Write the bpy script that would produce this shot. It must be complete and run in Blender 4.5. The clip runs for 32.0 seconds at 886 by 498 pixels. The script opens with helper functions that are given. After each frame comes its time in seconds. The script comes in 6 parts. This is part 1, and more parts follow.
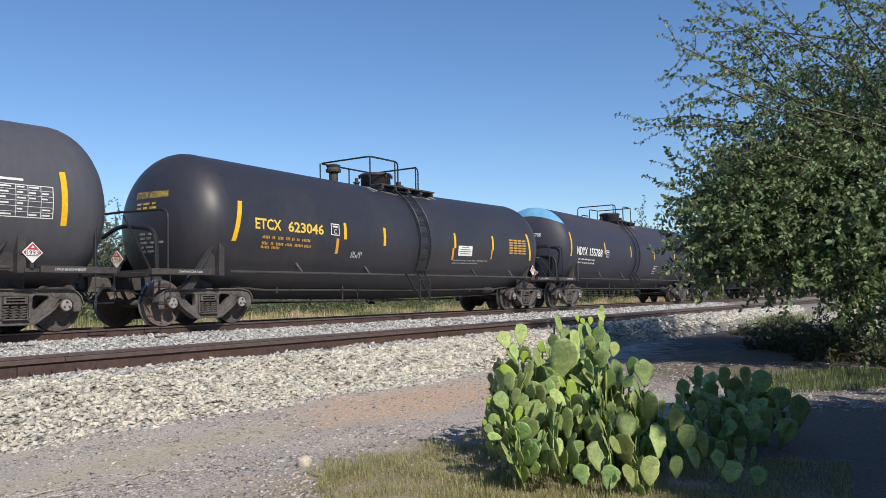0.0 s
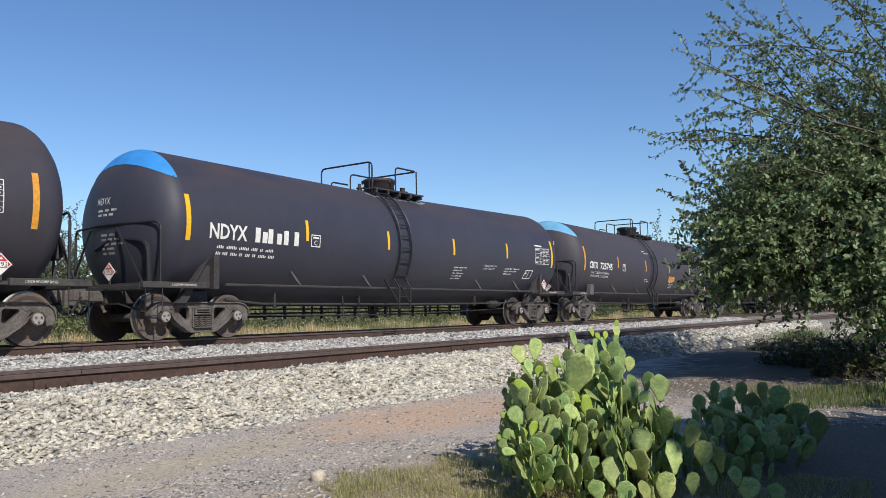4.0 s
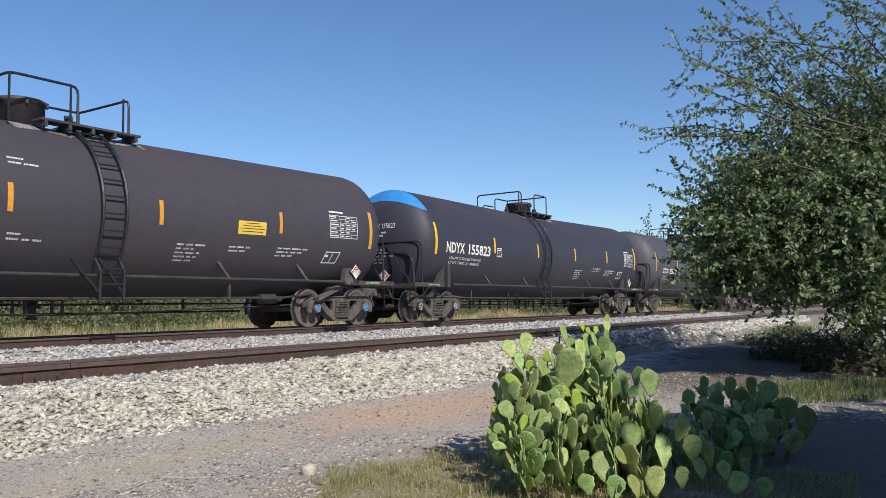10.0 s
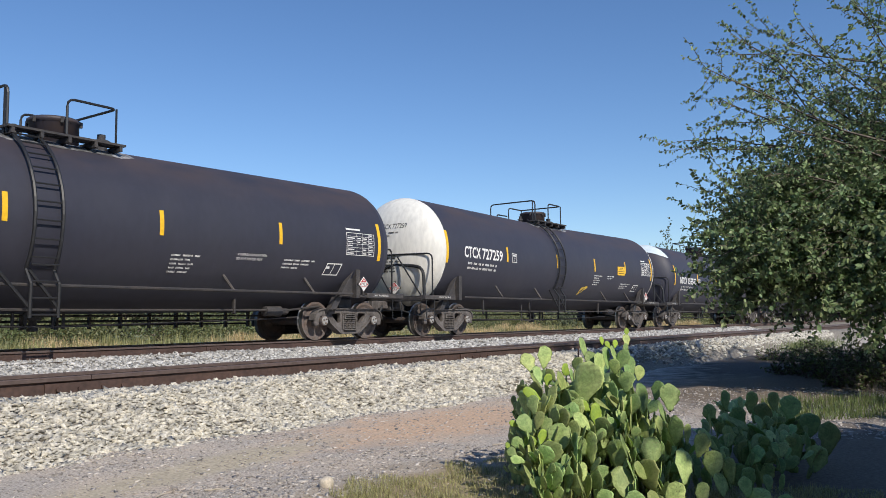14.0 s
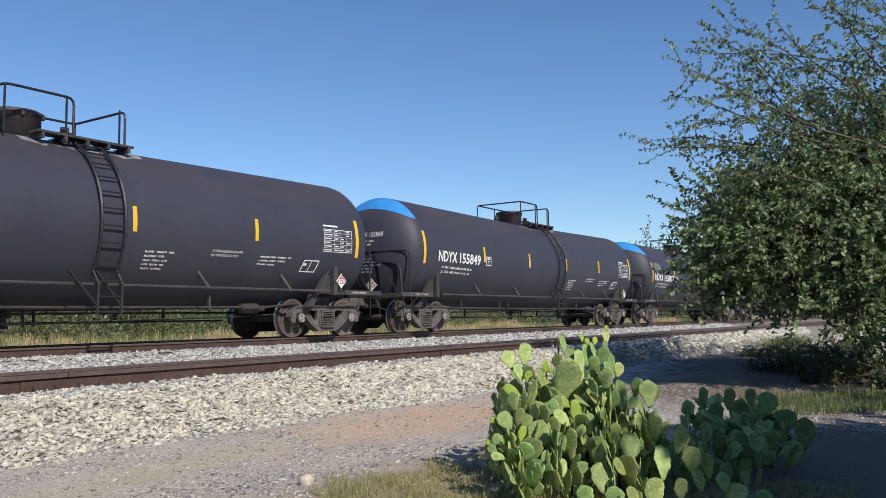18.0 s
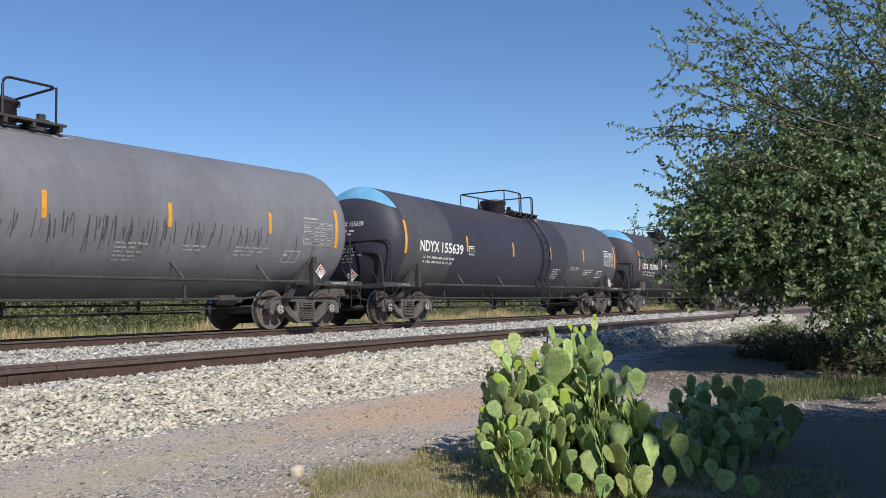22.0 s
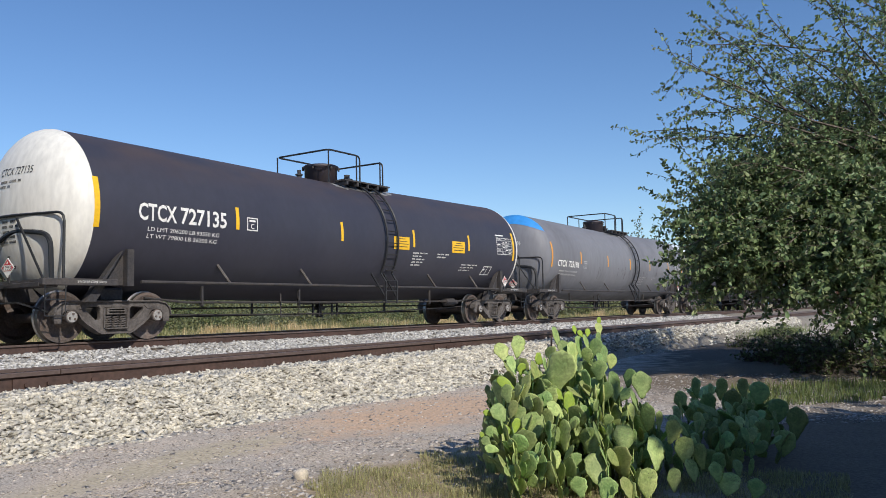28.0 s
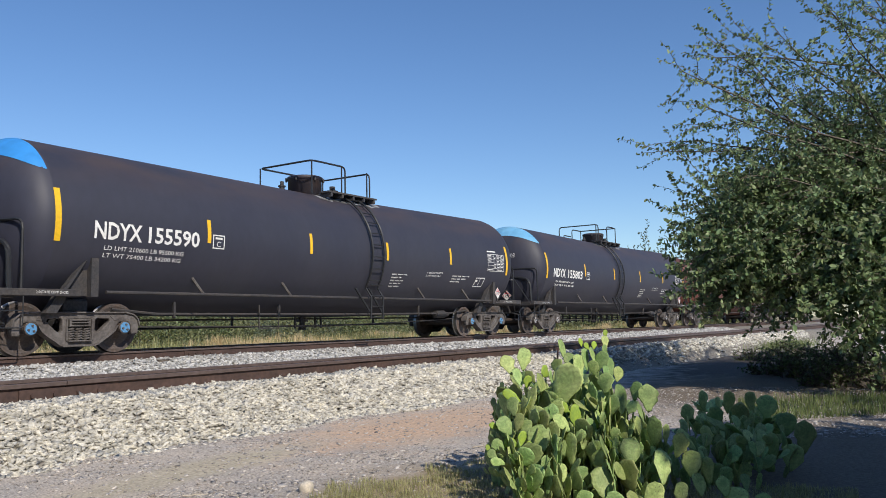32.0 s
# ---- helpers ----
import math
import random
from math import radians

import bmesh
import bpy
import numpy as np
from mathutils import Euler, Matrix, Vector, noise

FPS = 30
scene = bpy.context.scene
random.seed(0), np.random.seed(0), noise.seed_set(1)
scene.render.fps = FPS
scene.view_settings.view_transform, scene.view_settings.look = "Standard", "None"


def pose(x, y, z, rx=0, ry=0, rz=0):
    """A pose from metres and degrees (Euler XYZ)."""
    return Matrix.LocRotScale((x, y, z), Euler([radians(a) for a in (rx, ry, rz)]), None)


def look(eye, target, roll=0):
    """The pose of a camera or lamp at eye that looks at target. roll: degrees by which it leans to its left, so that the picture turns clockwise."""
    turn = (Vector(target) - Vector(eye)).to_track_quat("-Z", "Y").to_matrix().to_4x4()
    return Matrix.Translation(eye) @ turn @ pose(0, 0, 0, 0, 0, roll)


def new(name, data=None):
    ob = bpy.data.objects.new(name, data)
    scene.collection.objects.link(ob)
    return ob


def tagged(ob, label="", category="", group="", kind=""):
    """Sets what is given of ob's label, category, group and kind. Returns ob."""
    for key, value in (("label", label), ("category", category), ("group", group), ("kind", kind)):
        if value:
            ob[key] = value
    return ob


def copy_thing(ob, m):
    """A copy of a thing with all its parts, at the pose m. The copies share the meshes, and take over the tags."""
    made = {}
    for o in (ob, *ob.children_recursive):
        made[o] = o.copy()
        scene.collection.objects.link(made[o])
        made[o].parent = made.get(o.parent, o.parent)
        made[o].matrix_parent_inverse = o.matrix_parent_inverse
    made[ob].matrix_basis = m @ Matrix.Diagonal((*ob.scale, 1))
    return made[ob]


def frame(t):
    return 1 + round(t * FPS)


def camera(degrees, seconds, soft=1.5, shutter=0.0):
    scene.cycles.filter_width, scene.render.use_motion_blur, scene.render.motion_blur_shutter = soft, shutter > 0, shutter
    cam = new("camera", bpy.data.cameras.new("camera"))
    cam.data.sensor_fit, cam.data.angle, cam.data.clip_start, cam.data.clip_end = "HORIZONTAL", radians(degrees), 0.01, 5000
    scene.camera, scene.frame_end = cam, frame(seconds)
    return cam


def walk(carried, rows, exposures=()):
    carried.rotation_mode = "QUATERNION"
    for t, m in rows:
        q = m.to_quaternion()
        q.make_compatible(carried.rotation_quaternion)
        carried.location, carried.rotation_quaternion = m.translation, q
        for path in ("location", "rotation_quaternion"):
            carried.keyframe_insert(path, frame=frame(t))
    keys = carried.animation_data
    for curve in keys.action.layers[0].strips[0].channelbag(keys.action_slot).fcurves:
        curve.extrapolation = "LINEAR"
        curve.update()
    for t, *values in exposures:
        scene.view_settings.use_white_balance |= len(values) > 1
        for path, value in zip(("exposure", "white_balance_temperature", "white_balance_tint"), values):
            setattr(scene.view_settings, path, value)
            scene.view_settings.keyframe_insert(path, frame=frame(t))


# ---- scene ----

# World: x runs along the tracks (the train comes from +x), y across them, z up. The gravel by the camera lies at z = 0.
RAIL = 0.47          # top of the rails
EYE = RAIL + 0.434   # the camera stands still and only turns a little in the hand
NEAR_TRACK, TRAIN_TRACK = 6.92, 14.45   # centre lines of the two tracks
cam = camera(57.41, 32.0, soft=0.7)
TURNS = [
    (0, 93.496, 1.230, -56.205),
    (0.5, 93.431, 1.086, -56.276),
    (1, 93.324, 1.308, -56.200),
    (1.5, 93.911, 0.998, -55.515),
    (2, 94.676, 0.881, -54.944),
    (2.5, 94.281, 1.080, -55.429),
    (4.5, 94.531, 1.122, -55.125),
    (5, 94.375, 1.138, -55.133),
    (5.5, 94.206, 0.956, -55.404),
    (6, 94.154, 0.838, -55.187),
    (6.5, 94.426, 0.590, -55.335),
    (7, 94.399, 0.846, -56.051),
    (7.5, 94.140, 1.000, -55.762),
    (8, 94.179, 1.073, -55.772),
    (8.5, 94.243, 1.014, -55.683),
    (9, 94.079, 0.915, -55.807),
    (9.5, 94.200, 0.911, -55.866),
    (10, 94.099, 0.943, -55.842),
    (10.5, 94.385, 0.896, -55.400),
    (11, 94.603, 0.837, -55.377),
    (11.5, 94.927, 1.170, -55.600),
    (12, 95.322, 1.266, -55.426),
    (12.5, 95.155, 1.188, -54.998),
    (13, 95.191, 0.731, -54.502),
    (13.5, 95.116, 0.658, -54.648),
    (15.5, 94.674, 1.183, -53.769),
    (16, 94.777, 1.234, -53.559),
    (16.5, 94.335, 0.638, -53.592),
    (17, 94.485, 0.149, -54.406),
    (17.5, 95.005, 0.395, -54.835),
    (18, 94.816, 0.737, -55.910),
    (18.5, 94.614, 0.479, -56.274),
    (19, 94.290, 0.618, -56.564),
    (19.5, 94.523, 0.614, -56.384),
    (20, 94.609, 0.609, -56.139),
    (20.5, 94.443, 0.659, -56.405),
    (21, 94.533, 0.768, -56.207),
    (21.5, 94.069, 1.172, -57.237),
    (22, 94.102, 1.182, -56.687),
    (22.5, 94.319, 1.004, -56.328),
    (23, 94.189, 0.940, -56.529),
    (23.5, 94.232, 1.075, -56.658),
    (24, 94.090, 1.092, -56.714),
    (24.5, 94.354, 0.985, -56.893),
    (25, 94.355, 1.036, -57.329),
    (25.5, 94.242, 1.149, -57.327),
    (27.5, 94.151, 1.113, -57.027),
    (28, 94.332, 1.242, -56.409),
    (28.5, 94.738, 1.533, -56.788),
    (29, 94.260, 1.397, -56.619),
    (29.5, 94.518, 1.593, -56.135),
    (30, 94.465, 1.530, -56.393),
    (30.5, 94.459, 1.313, -56.599),
    (31, 94.709, 1.254, -56.327),
    (31.5, 94.712, 1.061, -56.120),
    (32, 95.193, 1.099, -55.990),
]
walk(cam, [(t, pose(0, 0, EYE, rx, ry, rz)) for t, rx, ry, rz in TURNS])

# ---- light ----
SUN_EL, SUN_AZ = radians(38), math.atan2(-0.40, -0.915)
SUN_WAY = Vector((math.sin(SUN_AZ) * math.cos(SUN_EL), math.cos(SUN_AZ) * math.cos(SUN_EL), math.sin(SUN_EL)))
world = bpy.data.worlds.new("sky")
scene.world = world
world.use_nodes = True
sky = world.node_tree.nodes.new("ShaderNodeTexSky")
sky.sky_type, sky.sun_disc = "NISHITA", False
sky.sun_elevation, sky.sun_rotation = SUN_EL, SUN_AZ
sky.altitude, sky.air_density, sky.dust_density, sky.ozone_density = 300, 1.0, 0.3, 4.0
deep = world.node_tree.nodes.new("ShaderNodeHueSaturation")
deep.inputs["Saturation"].default_value, deep.inputs["Hue"].default_value = 1.12, 0.505
world.node_tree.links.new(sky.outputs[0], deep.inputs["Color"])
world.node_tree.links.new(deep.outputs[0], world.node_tree.nodes["Background"].inputs[0])
world.node_tree.nodes["Background"].inputs[1].default_value = 0.13
sun = new("sun", bpy.data.lights.new("sun", "SUN"))
sun.data.energy, sun.data.angle, sun.data.color = 4.2, radians(0.5), (1.0, 0.925, 0.805)
sun.matrix_world = look(SUN_WAY * 60, (0, 0, 0))
scene.view_settings.exposure = 0.0


# ---- materials ----
def shader(name, colour, rough=0.6, metal=0.0, spots=None, scale=6.0, low=0.4, high=0.65, grain=0.0, grain_scale=60.0,
           bump=0.0, bump_scale=80.0, vary=0.0, island=False, streak=1.0, spec=0.5, hue=0.0):
    """A procedural surface: base colour, a second colour in blotches, fine grain, relief and a change from piece to piece."""
    m = bpy.data.materials.new(name)
    m.use_nodes = True
    nt = m.node_tree
    n, l = nt.nodes, nt.links
    b = n["Principled BSDF"]
    b.inputs["Roughness"].default_value, b.inputs["Metallic"].default_value = rough, metal
    b.inputs["Specular IOR Level"].default_value = spec
    co = n.new("ShaderNodeTexCoord")
    mp = n.new("ShaderNodeMapping")
    mp.inputs["Scale"].default_value = (1, 1, 1 / streak)
    l.new(co.outputs["Object"], mp.inputs[0])
    now = None
    rgb = n.new("ShaderNodeRGB")
    rgb.outputs[0].default_value = (*colour, 1)
    now = rgb.outputs[0]

    def mix(mode, fac, a, c):
        x = n.new("ShaderNodeMix")
        x.data_type, x.blend_type = "RGBA", mode
        for sock, v in ((x.inputs["Factor"], fac), (x.inputs["A"], a), (x.inputs["B"], c)):
            if isinstance(v, bpy.types.NodeSocket):
                l.new(v, sock)
            elif isinstance(v, tuple):
                sock.default_value = (*v, 1)
            else:
                sock.default_value = v
        return x.outputs["Result"]

    def noisy(sc, lo, hi, detail=5.0):
        t = n.new("ShaderNodeTexNoise")
        t.inputs["Scale"].default_value, t.inputs["Detail"].default_value = sc, detail
        l.new(mp.outputs[0], t.inputs["Vector"])
        r = n.new("ShaderNodeMapRange")
        r.inputs[1].default_value, r.inputs[2].default_value = lo, hi
        l.new(t.outputs[0], r.inputs[0])
        return r.outputs[0]

    if spots:
        now = mix("MIX", noisy(scale, low, high), now, spots)
    if vary:
        if island:
            g = n.new("ShaderNodeNewGeometry")
            src = g.outputs["Random Per Island"]
        else:
            g = n.new("ShaderNodeObjectInfo")
            src = g.outputs["Random"]
        hs = n.new("ShaderNodeHueSaturation")
        r = n.new("ShaderNodeMapRange")
        r.inputs[3].default_value, r.inputs[4].default_value = 1 - vary, 1 + vary
        l.new(src, r.inputs[0])
        l.new(r.outputs[0], hs.inputs["Value"])
        if hue:
            r2 = n.new("ShaderNodeMapRange")
            r2.inputs[3].default_value, r2.inputs[4].default_value = 0.5 - hue, 0.5 + hue
            w = n.new("ShaderNodeMath")
            w.operation = "FRACT"
            w2 = n.new("ShaderNodeMath")
            w2.operation, w2.inputs[1].default_value = "MULTIPLY", 7.31
            l.new(src, w2.inputs[0])
            l.new(w2.outputs[0], w.inputs[0])
            l.new(w.outputs[0], r2.inputs[0])
            l.new(r2.outputs[0], hs.inputs["Hue"])
        l.new(now, hs.inputs["Color"])
        now = hs.outputs[0]
    if grain:
        t = noisy(grain_scale, 0.3, 0.7, 3.0)
        r = n.new("ShaderNodeMapRange")
        r.inputs[3].default_value, r.inputs[4].default_value = 1 - grain, 1 + grain
        l.new(t, r.inputs[0])
        now = mix("MULTIPLY", 1.0, now, (1, 1, 1))
        hs = n.new("ShaderNodeHueSaturation")
        l.new(r.outputs[0], hs.inputs["Value"])
        l.new(now, hs.inputs["Color"])
        now = hs.outputs[0]
    l.new(now, b.inputs["Base Color"])
    if bump:
        t = n.new("ShaderNodeTexNoise")
        t.inputs["Scale"].default_value, t.inputs["Detail"].default_value = bump_scale, 4.0
        l.new(co.outputs["Object"], t.inputs["Vector"])
        bp = n.new("ShaderNodeBump")
        bp.inputs["Strength"].default_value, bp.inputs["Distance"].default_value = bump, 0.01
        l.new(t.outputs[0], bp.inputs["Height"])
        l.new(bp.outputs[0], b.inputs["Normal"])
    return m


black = shader("black tank paint", (0.033, 0.034, 0.052), 0.58, spots=(0.046, 0.046, 0.062), scale=0.55, low=0.42, high=0.8, grain=0.07, grain_scale=7, bump=0.05, bump_scale=2, vary=0.12, streak=2)
brownblack = shader("weathered black tank paint", (0.046, 0.042, 0.056), 0.65, spots=(0.06, 0.052, 0.062), scale=0.5, low=0.4, high=0.8, grain=0.07, grain_scale=7, bump=0.05, bump_scale=2, vary=0.1, streak=2)
glossblack = shader("glossy black tank paint", (0.034, 0.034, 0.044), 0.46, spots=(0.052, 0.048, 0.05), scale=0.9, low=0.5, high=0.8, grain=0.12, grain_scale=9, vary=0.05, streak=3)

def rusted_top(m, colour, low, high):
    """Rust and dust settled in blotches along the top of a tank, by the height over the rail."""
    n, l = m.node_tree.nodes, m.node_tree.links
    b = n["Principled BSDF"]
    co, xyz, r, t, r2, mul, x = (n.new("ShaderNode" + k) for k in ("TexCoord", "SeparateXYZ", "MapRange", "TexNoise", "MapRange", "Math", "Mix"))
    mp = n.new("ShaderNodeMapping")
    mp.inputs["Scale"].default_value = (.5, 1.2, 1.2)
    l.new(co.outputs["Object"], mp.inputs[0])
    l.new(mp.outputs[0], t.inputs["Vector"])
    l.new(co.outputs["Object"], xyz.inputs[0])
    l.new(xyz.outputs["Z"], r.inputs[0])
    r.inputs[1].default_value, r.inputs[2].default_value = low, high
    t.inputs["Scale"].default_value, t.inputs["Detail"].default_value = 1.3, 6
    r2.inputs[1].default_value, r2.inputs[2].default_value, r2.inputs[4].default_value = .38, .66, .85
    l.new(t.outputs[0], r2.inputs[0])
    mul.operation = "MULTIPLY"
    l.new(r.outputs[0], mul.inputs[0])
    l.new(r2.outputs[0], mul.inputs[1])
    x.data_type = "RGBA"
    l.new(mul.outputs[0], x.inputs["Factor"])
    l.new(b.inputs["Base Color"].links[0].from_socket, x.inputs["A"])
    x.inputs["B"].default_value = (*colour, 1)
    l.new(x.outputs["Result"], b.inputs["Base Color"])


rusted_top(black, (0.085, 0.058, 0.05), 3.0, 3.85)
rusted_top(brownblack, (0.085, 0.062, 0.055), 2.9, 3.9)
slate = shader("dark grey tank paint", (0.08, 0.08, 0.092), 0.58, spots=(0.055, 0.053, 0.06), scale=0.8, low=0.5, high=0.75, grain=0.09, grain_scale=7, streak=5)
grey = shader("faded grey tank paint", (0.185, 0.188, 0.208), 0.62, spots=(0.14, 0.14, 0.155), scale=0.7, low=0.5, high=0.75, grain=0.08, grain_scale=7, streak=5)
rustcar = shader("rust red car paint", (0.16, 0.055, 0.04), 0.6, spots=(0.1, 0.045, 0.035), scale=1.2, grain=0.2, grain_scale=9)
whitehead = shader("cream white head paint", (0.74, 0.72, 0.66), 0.5, spots=(0.5, 0.41, 0.29), scale=1.3, low=0.6, high=0.95, grain=0.1, grain_scale=9, streak=3)
blue = shader("bright blue patch paint", (0.045, 0.27, 0.66), 0.4, grain=0.12, grain_scale=4)
paleblue = shader("pale blue patch paint", (0.22, 0.47, 0.66), 0.35, spots=(0.12, 0.36, 0.6), scale=0.8, grain=0.1, grain_scale=4)
palewhite = shader("white patch paint", (0.62, 0.7, 0.74), 0.4, grain=0.08, grain_scale=4)
steel = shader("dark underframe steel", (0.042, 0.04, 0.043), 0.7, spots=(0.065, 0.057, 0.053), scale=5, grain=0.3, grain_scale=30, bump=0.2, bump_scale=40, vary=0.15)
dustysteel = shader("dusty cast truck steel", (0.12, 0.108, 0.102), 0.85, spots=(0.075, 0.064, 0.06), scale=4, grain=0.3, grain_scale=25, bump=0.3, bump_scale=40, vary=0.15)
wheelsteel = shader("rusty wheel steel", (0.10, 0.085, 0.08), 0.75, spots=(0.12, 0.085, 0.07), scale=5, grain=0.3, grain_scale=30, vary=0.3)
tread = shader("polished wheel tread", (0.32, 0.31, 0.3), 0.42, metal=1.0, grain=0.1, grain_scale=20)
capgrey = shader("grey bearing cap", (0.32, 0.31, 0.3), 0.5, grain=0.2, grain_scale=30)
capblue = shader("blue bearing cap", (0.1, 0.27, 0.5), 0.5, grain=0.2, grain_scale=30)
pipeblack = shader("black railing pipe", (0.02, 0.021, 0.024), 0.5, grain=0.2, grain_scale=30)
yellow = shader("yellow reflective tape", (0.85, 0.5, 0.02), 0.4, grain=0.1, grain_scale=20)
orange = shader("faded amber reflective tape", (0.72, 0.33, 0.04), 0.45, grain=0.15, grain_scale=20)
white = shader("white stencil paint", (0.78, 0.77, 0.74), 0.6, grain=0.12, grain_scale=30)
dimwhite = shader("worn white stencil paint", (0.42, 0.42, 0.42), 0.7, grain=0.3, grain_scale=40)
yelltext = shader("yellow stencil paint", (0.8, 0.56, 0.08), 0.6, grain=0.1, grain_scale=30)
amber = shader("amber stencil paint", (0.55, 0.3, 0.06), 0.6, grain=0.3, grain_scale=40)
darktext = shader("black stencil paint", (0.03, 0.03, 0.03), 0.6)
palegrey = shader("bare grey primer", (0.27, 0.27, 0.28), 0.7, spots=(0.1, 0.1, 0.1), scale=3, low=0.45, high=0.6, grain=0.3, grain_scale=20)
red = shader("red placard print", (0.5, 0.05, 0.06), 0.45)
railsteel = shader("rusty rail steel", (0.085, 0.05, 0.04), 0.7, spots=(0.06, 0.036, 0.03), scale=2.5, grain=0.25, grain_scale=25, bump=0.2, bump_scale=40)
railtop = shader("dull rail running surface", (0.09, 0.075, 0.07), 0.3, metal=0.7, grain=0.2, grain_scale=15)
railhead = shader("scuffed rail head side", (0.13, 0.095, 0.085), 0.55, metal=0.2, grain=0.2, grain_scale=20)
tiewood = shader("weathered tie wood", (0.17, 0.145, 0.12), 0.9, spots=(0.09, 0.07, 0.06), scale=7, grain=0.35, grain_scale=40, bump=0.4, bump_scale=30, vary=0.25)
stone_mat = shader("ballast limestone", (0.55, 0.52, 0.455), 0.9, spots=(0.42, 0.405, 0.37), scale=9, grain=0.25, grain_scale=60, vary=0.33, island=True)
bed_mat = shader("ballast fines", (0.175, 0.155, 0.13), 0.95, spots=(0.235, 0.215, 0.185), scale=30, grain=0.5, grain_scale=45, bump=0.8, bump_scale=30)
greystone_mat = shader("grey ballast stone", (0.46, 0.45, 0.435), 0.9, spots=(0.34, 0.335, 0.33), scale=9, grain=0.25, grain_scale=60, vary=0.45, island=True)
gravel_mat = shader("loose grey gravel", (0.40, 0.365, 0.335), 0.9, grain=0.2, grain_scale=60, vary=0.45, island=True)


def spotted(m, colour, scale, size):
    """Small spots at even spacing over a skin, as the spine cushions of a cactus."""
    n, l = m.node_tree.nodes, m.node_tree.links
    b = n["Principled BSDF"]
    co, v, r, x = n.new("ShaderNodeTexCoord"), n.new("ShaderNodeTexVoronoi"), n.new("ShaderNodeMapRange"), n.new("ShaderNodeMix")
    mp = n.new("ShaderNodeMapping")
    mp.inputs["Scale"].default_value = (1, .15, 1)
    v.inputs["Scale"].default_value, v.inputs["Randomness"].default_value = scale, .35
    r.inputs[1].default_value, r.inputs[2].default_value = size, size * .55
    x.data_type = "RGBA"
    x.inputs["B"].default_value = (*colour, 1)
    l.new(co.outputs["Object"], mp.inputs[0])
    l.new(mp.outputs[0], v.inputs["Vector"])
    l.new(v.outputs["Distance"], r.inputs[0])
    l.new(r.outputs[0], x.inputs["Factor"])
    l.new(b.inputs["Base Color"].links[0].from_socket, x.inputs["A"])
    l.new(x.outputs["Result"], b.inputs["Base Color"])
    return m


pad_mat = spotted(shader("prickly pear skin", (0.24, 0.335, 0.115), 0.55, spots=(0.37, 0.455, 0.17), scale=2.2, low=.42, high=.62, grain=0.22, grain_scale=14, vary=0.38, bump=0.35, bump_scale=9, hue=0.03, spec=.3), (0.18, 0.18, 0.09), 7.5, .17)
youngpad = spotted(shader("young prickly pear skin", (0.33, 0.45, 0.06), 0.55, spots=(0.25, 0.38, 0.07), scale=3, grain=0.15, grain_scale=14, vary=0.2, spec=.3), (0.2, 0.2, 0.05), 7, .16)
bark = shader("grey tree bark", (0.16, 0.135, 0.11), 0.95, spots=(0.07, 0.055, 0.045), scale=9, grain=0.35, grain_scale=50, bump=0.6, bump_scale=25, streak=4)

drystick = shader("bleached dry wood", (0.52, 0.46, 0.37), 0.9, spots=(0.4, 0.34, 0.27), scale=20, grain=0.2, grain_scale=60)


def leafy(name, colour, vary=0.4, hue=0.02, thin=0.35):
    m = shader(name, colour, 0.5, vary=vary, island=True, hue=hue)
    nt = m.node_tree
    b = nt.nodes["Principled BSDF"]
    tr = nt.nodes.new("ShaderNodeBsdfTranslucent")
    ms = nt.nodes.new("ShaderNodeMixShader")
    ms.inputs[0].default_value = thin
    nt.links.new(b.inputs["Base Color"].links[0].from_socket, tr.inputs[0])
    nt.links.new(b.outputs[0], ms.inputs[1])
    nt.links.new(tr.outputs[0], ms.inputs[2])
    nt.links.new(ms.outputs[0], nt.nodes["Material Output"].inputs[0])
    return m


leaf_mat = leafy("broad tree leaves", (0.195, 0.265, 0.12), 0.6, 0.03, 0.32)
shrub_mat = leafy("shrub leaves", (0.12, 0.155, 0.06))
scrub_mat = leafy("green scrub leaves", (0.155, 0.185, 0.08), 0.4, 0.03)
olive_mat = leafy("olive scrub leaves", (0.20, 0.21, 0.095), 0.35, 0.025)
duskshrub = leafy("grey green scrub leaves", (0.155, 0.18, 0.11), 0.35, 0.02)
fartree_mat = leafy("dusty far foliage", (0.16, 0.19, 0.115), 0.3)
drygrass = leafy("dry straw grass", (0.64, 0.51, 0.29), 0.3, 0.01, 0.25)
greengrass = leafy("green grass", (0.18, 0.225, 0.075), 0.35, 0.02, 0.3)
weed_mat = leafy("olive weeds", (0.27, 0.275, 0.12), 0.35, 0.025, 0.25)
palegrass = leafy("pale short grass", (0.36, 0.345, 0.16), 0.45, 0.02, 0.25)


# ---- mesh helpers ----
def finish(name, bm, material, smooth=False):
    me = bpy.data.meshes.new(name)
    bm.normal_update()
    bm.to_mesh(me)
    bm.free()
    for mt in (material if isinstance(material, (list, tuple)) else [material]):
        me.materials.append(mt)
    if smooth:
        me.polygons.foreach_set("use_smooth", [True] * len(me.polygons))
    return me


def part(name, bm, material, parent=None, label="", smooth=False, at=None):
    ob = new(name, bm if isinstance(bm, bpy.types.Mesh) else finish(name, bm, material, smooth))
    ob.parent = parent
    if at is not None:
        ob.matrix_basis = at
    return tagged(ob, label) if label else ob


def thing(name, label, category, group="", kind="", at=None):
    ob = new(name)
    ob.empty_display_size = 0.3
    if at is not None:
        ob.matrix_basis = at
    return tagged(ob, label, category, group, kind)


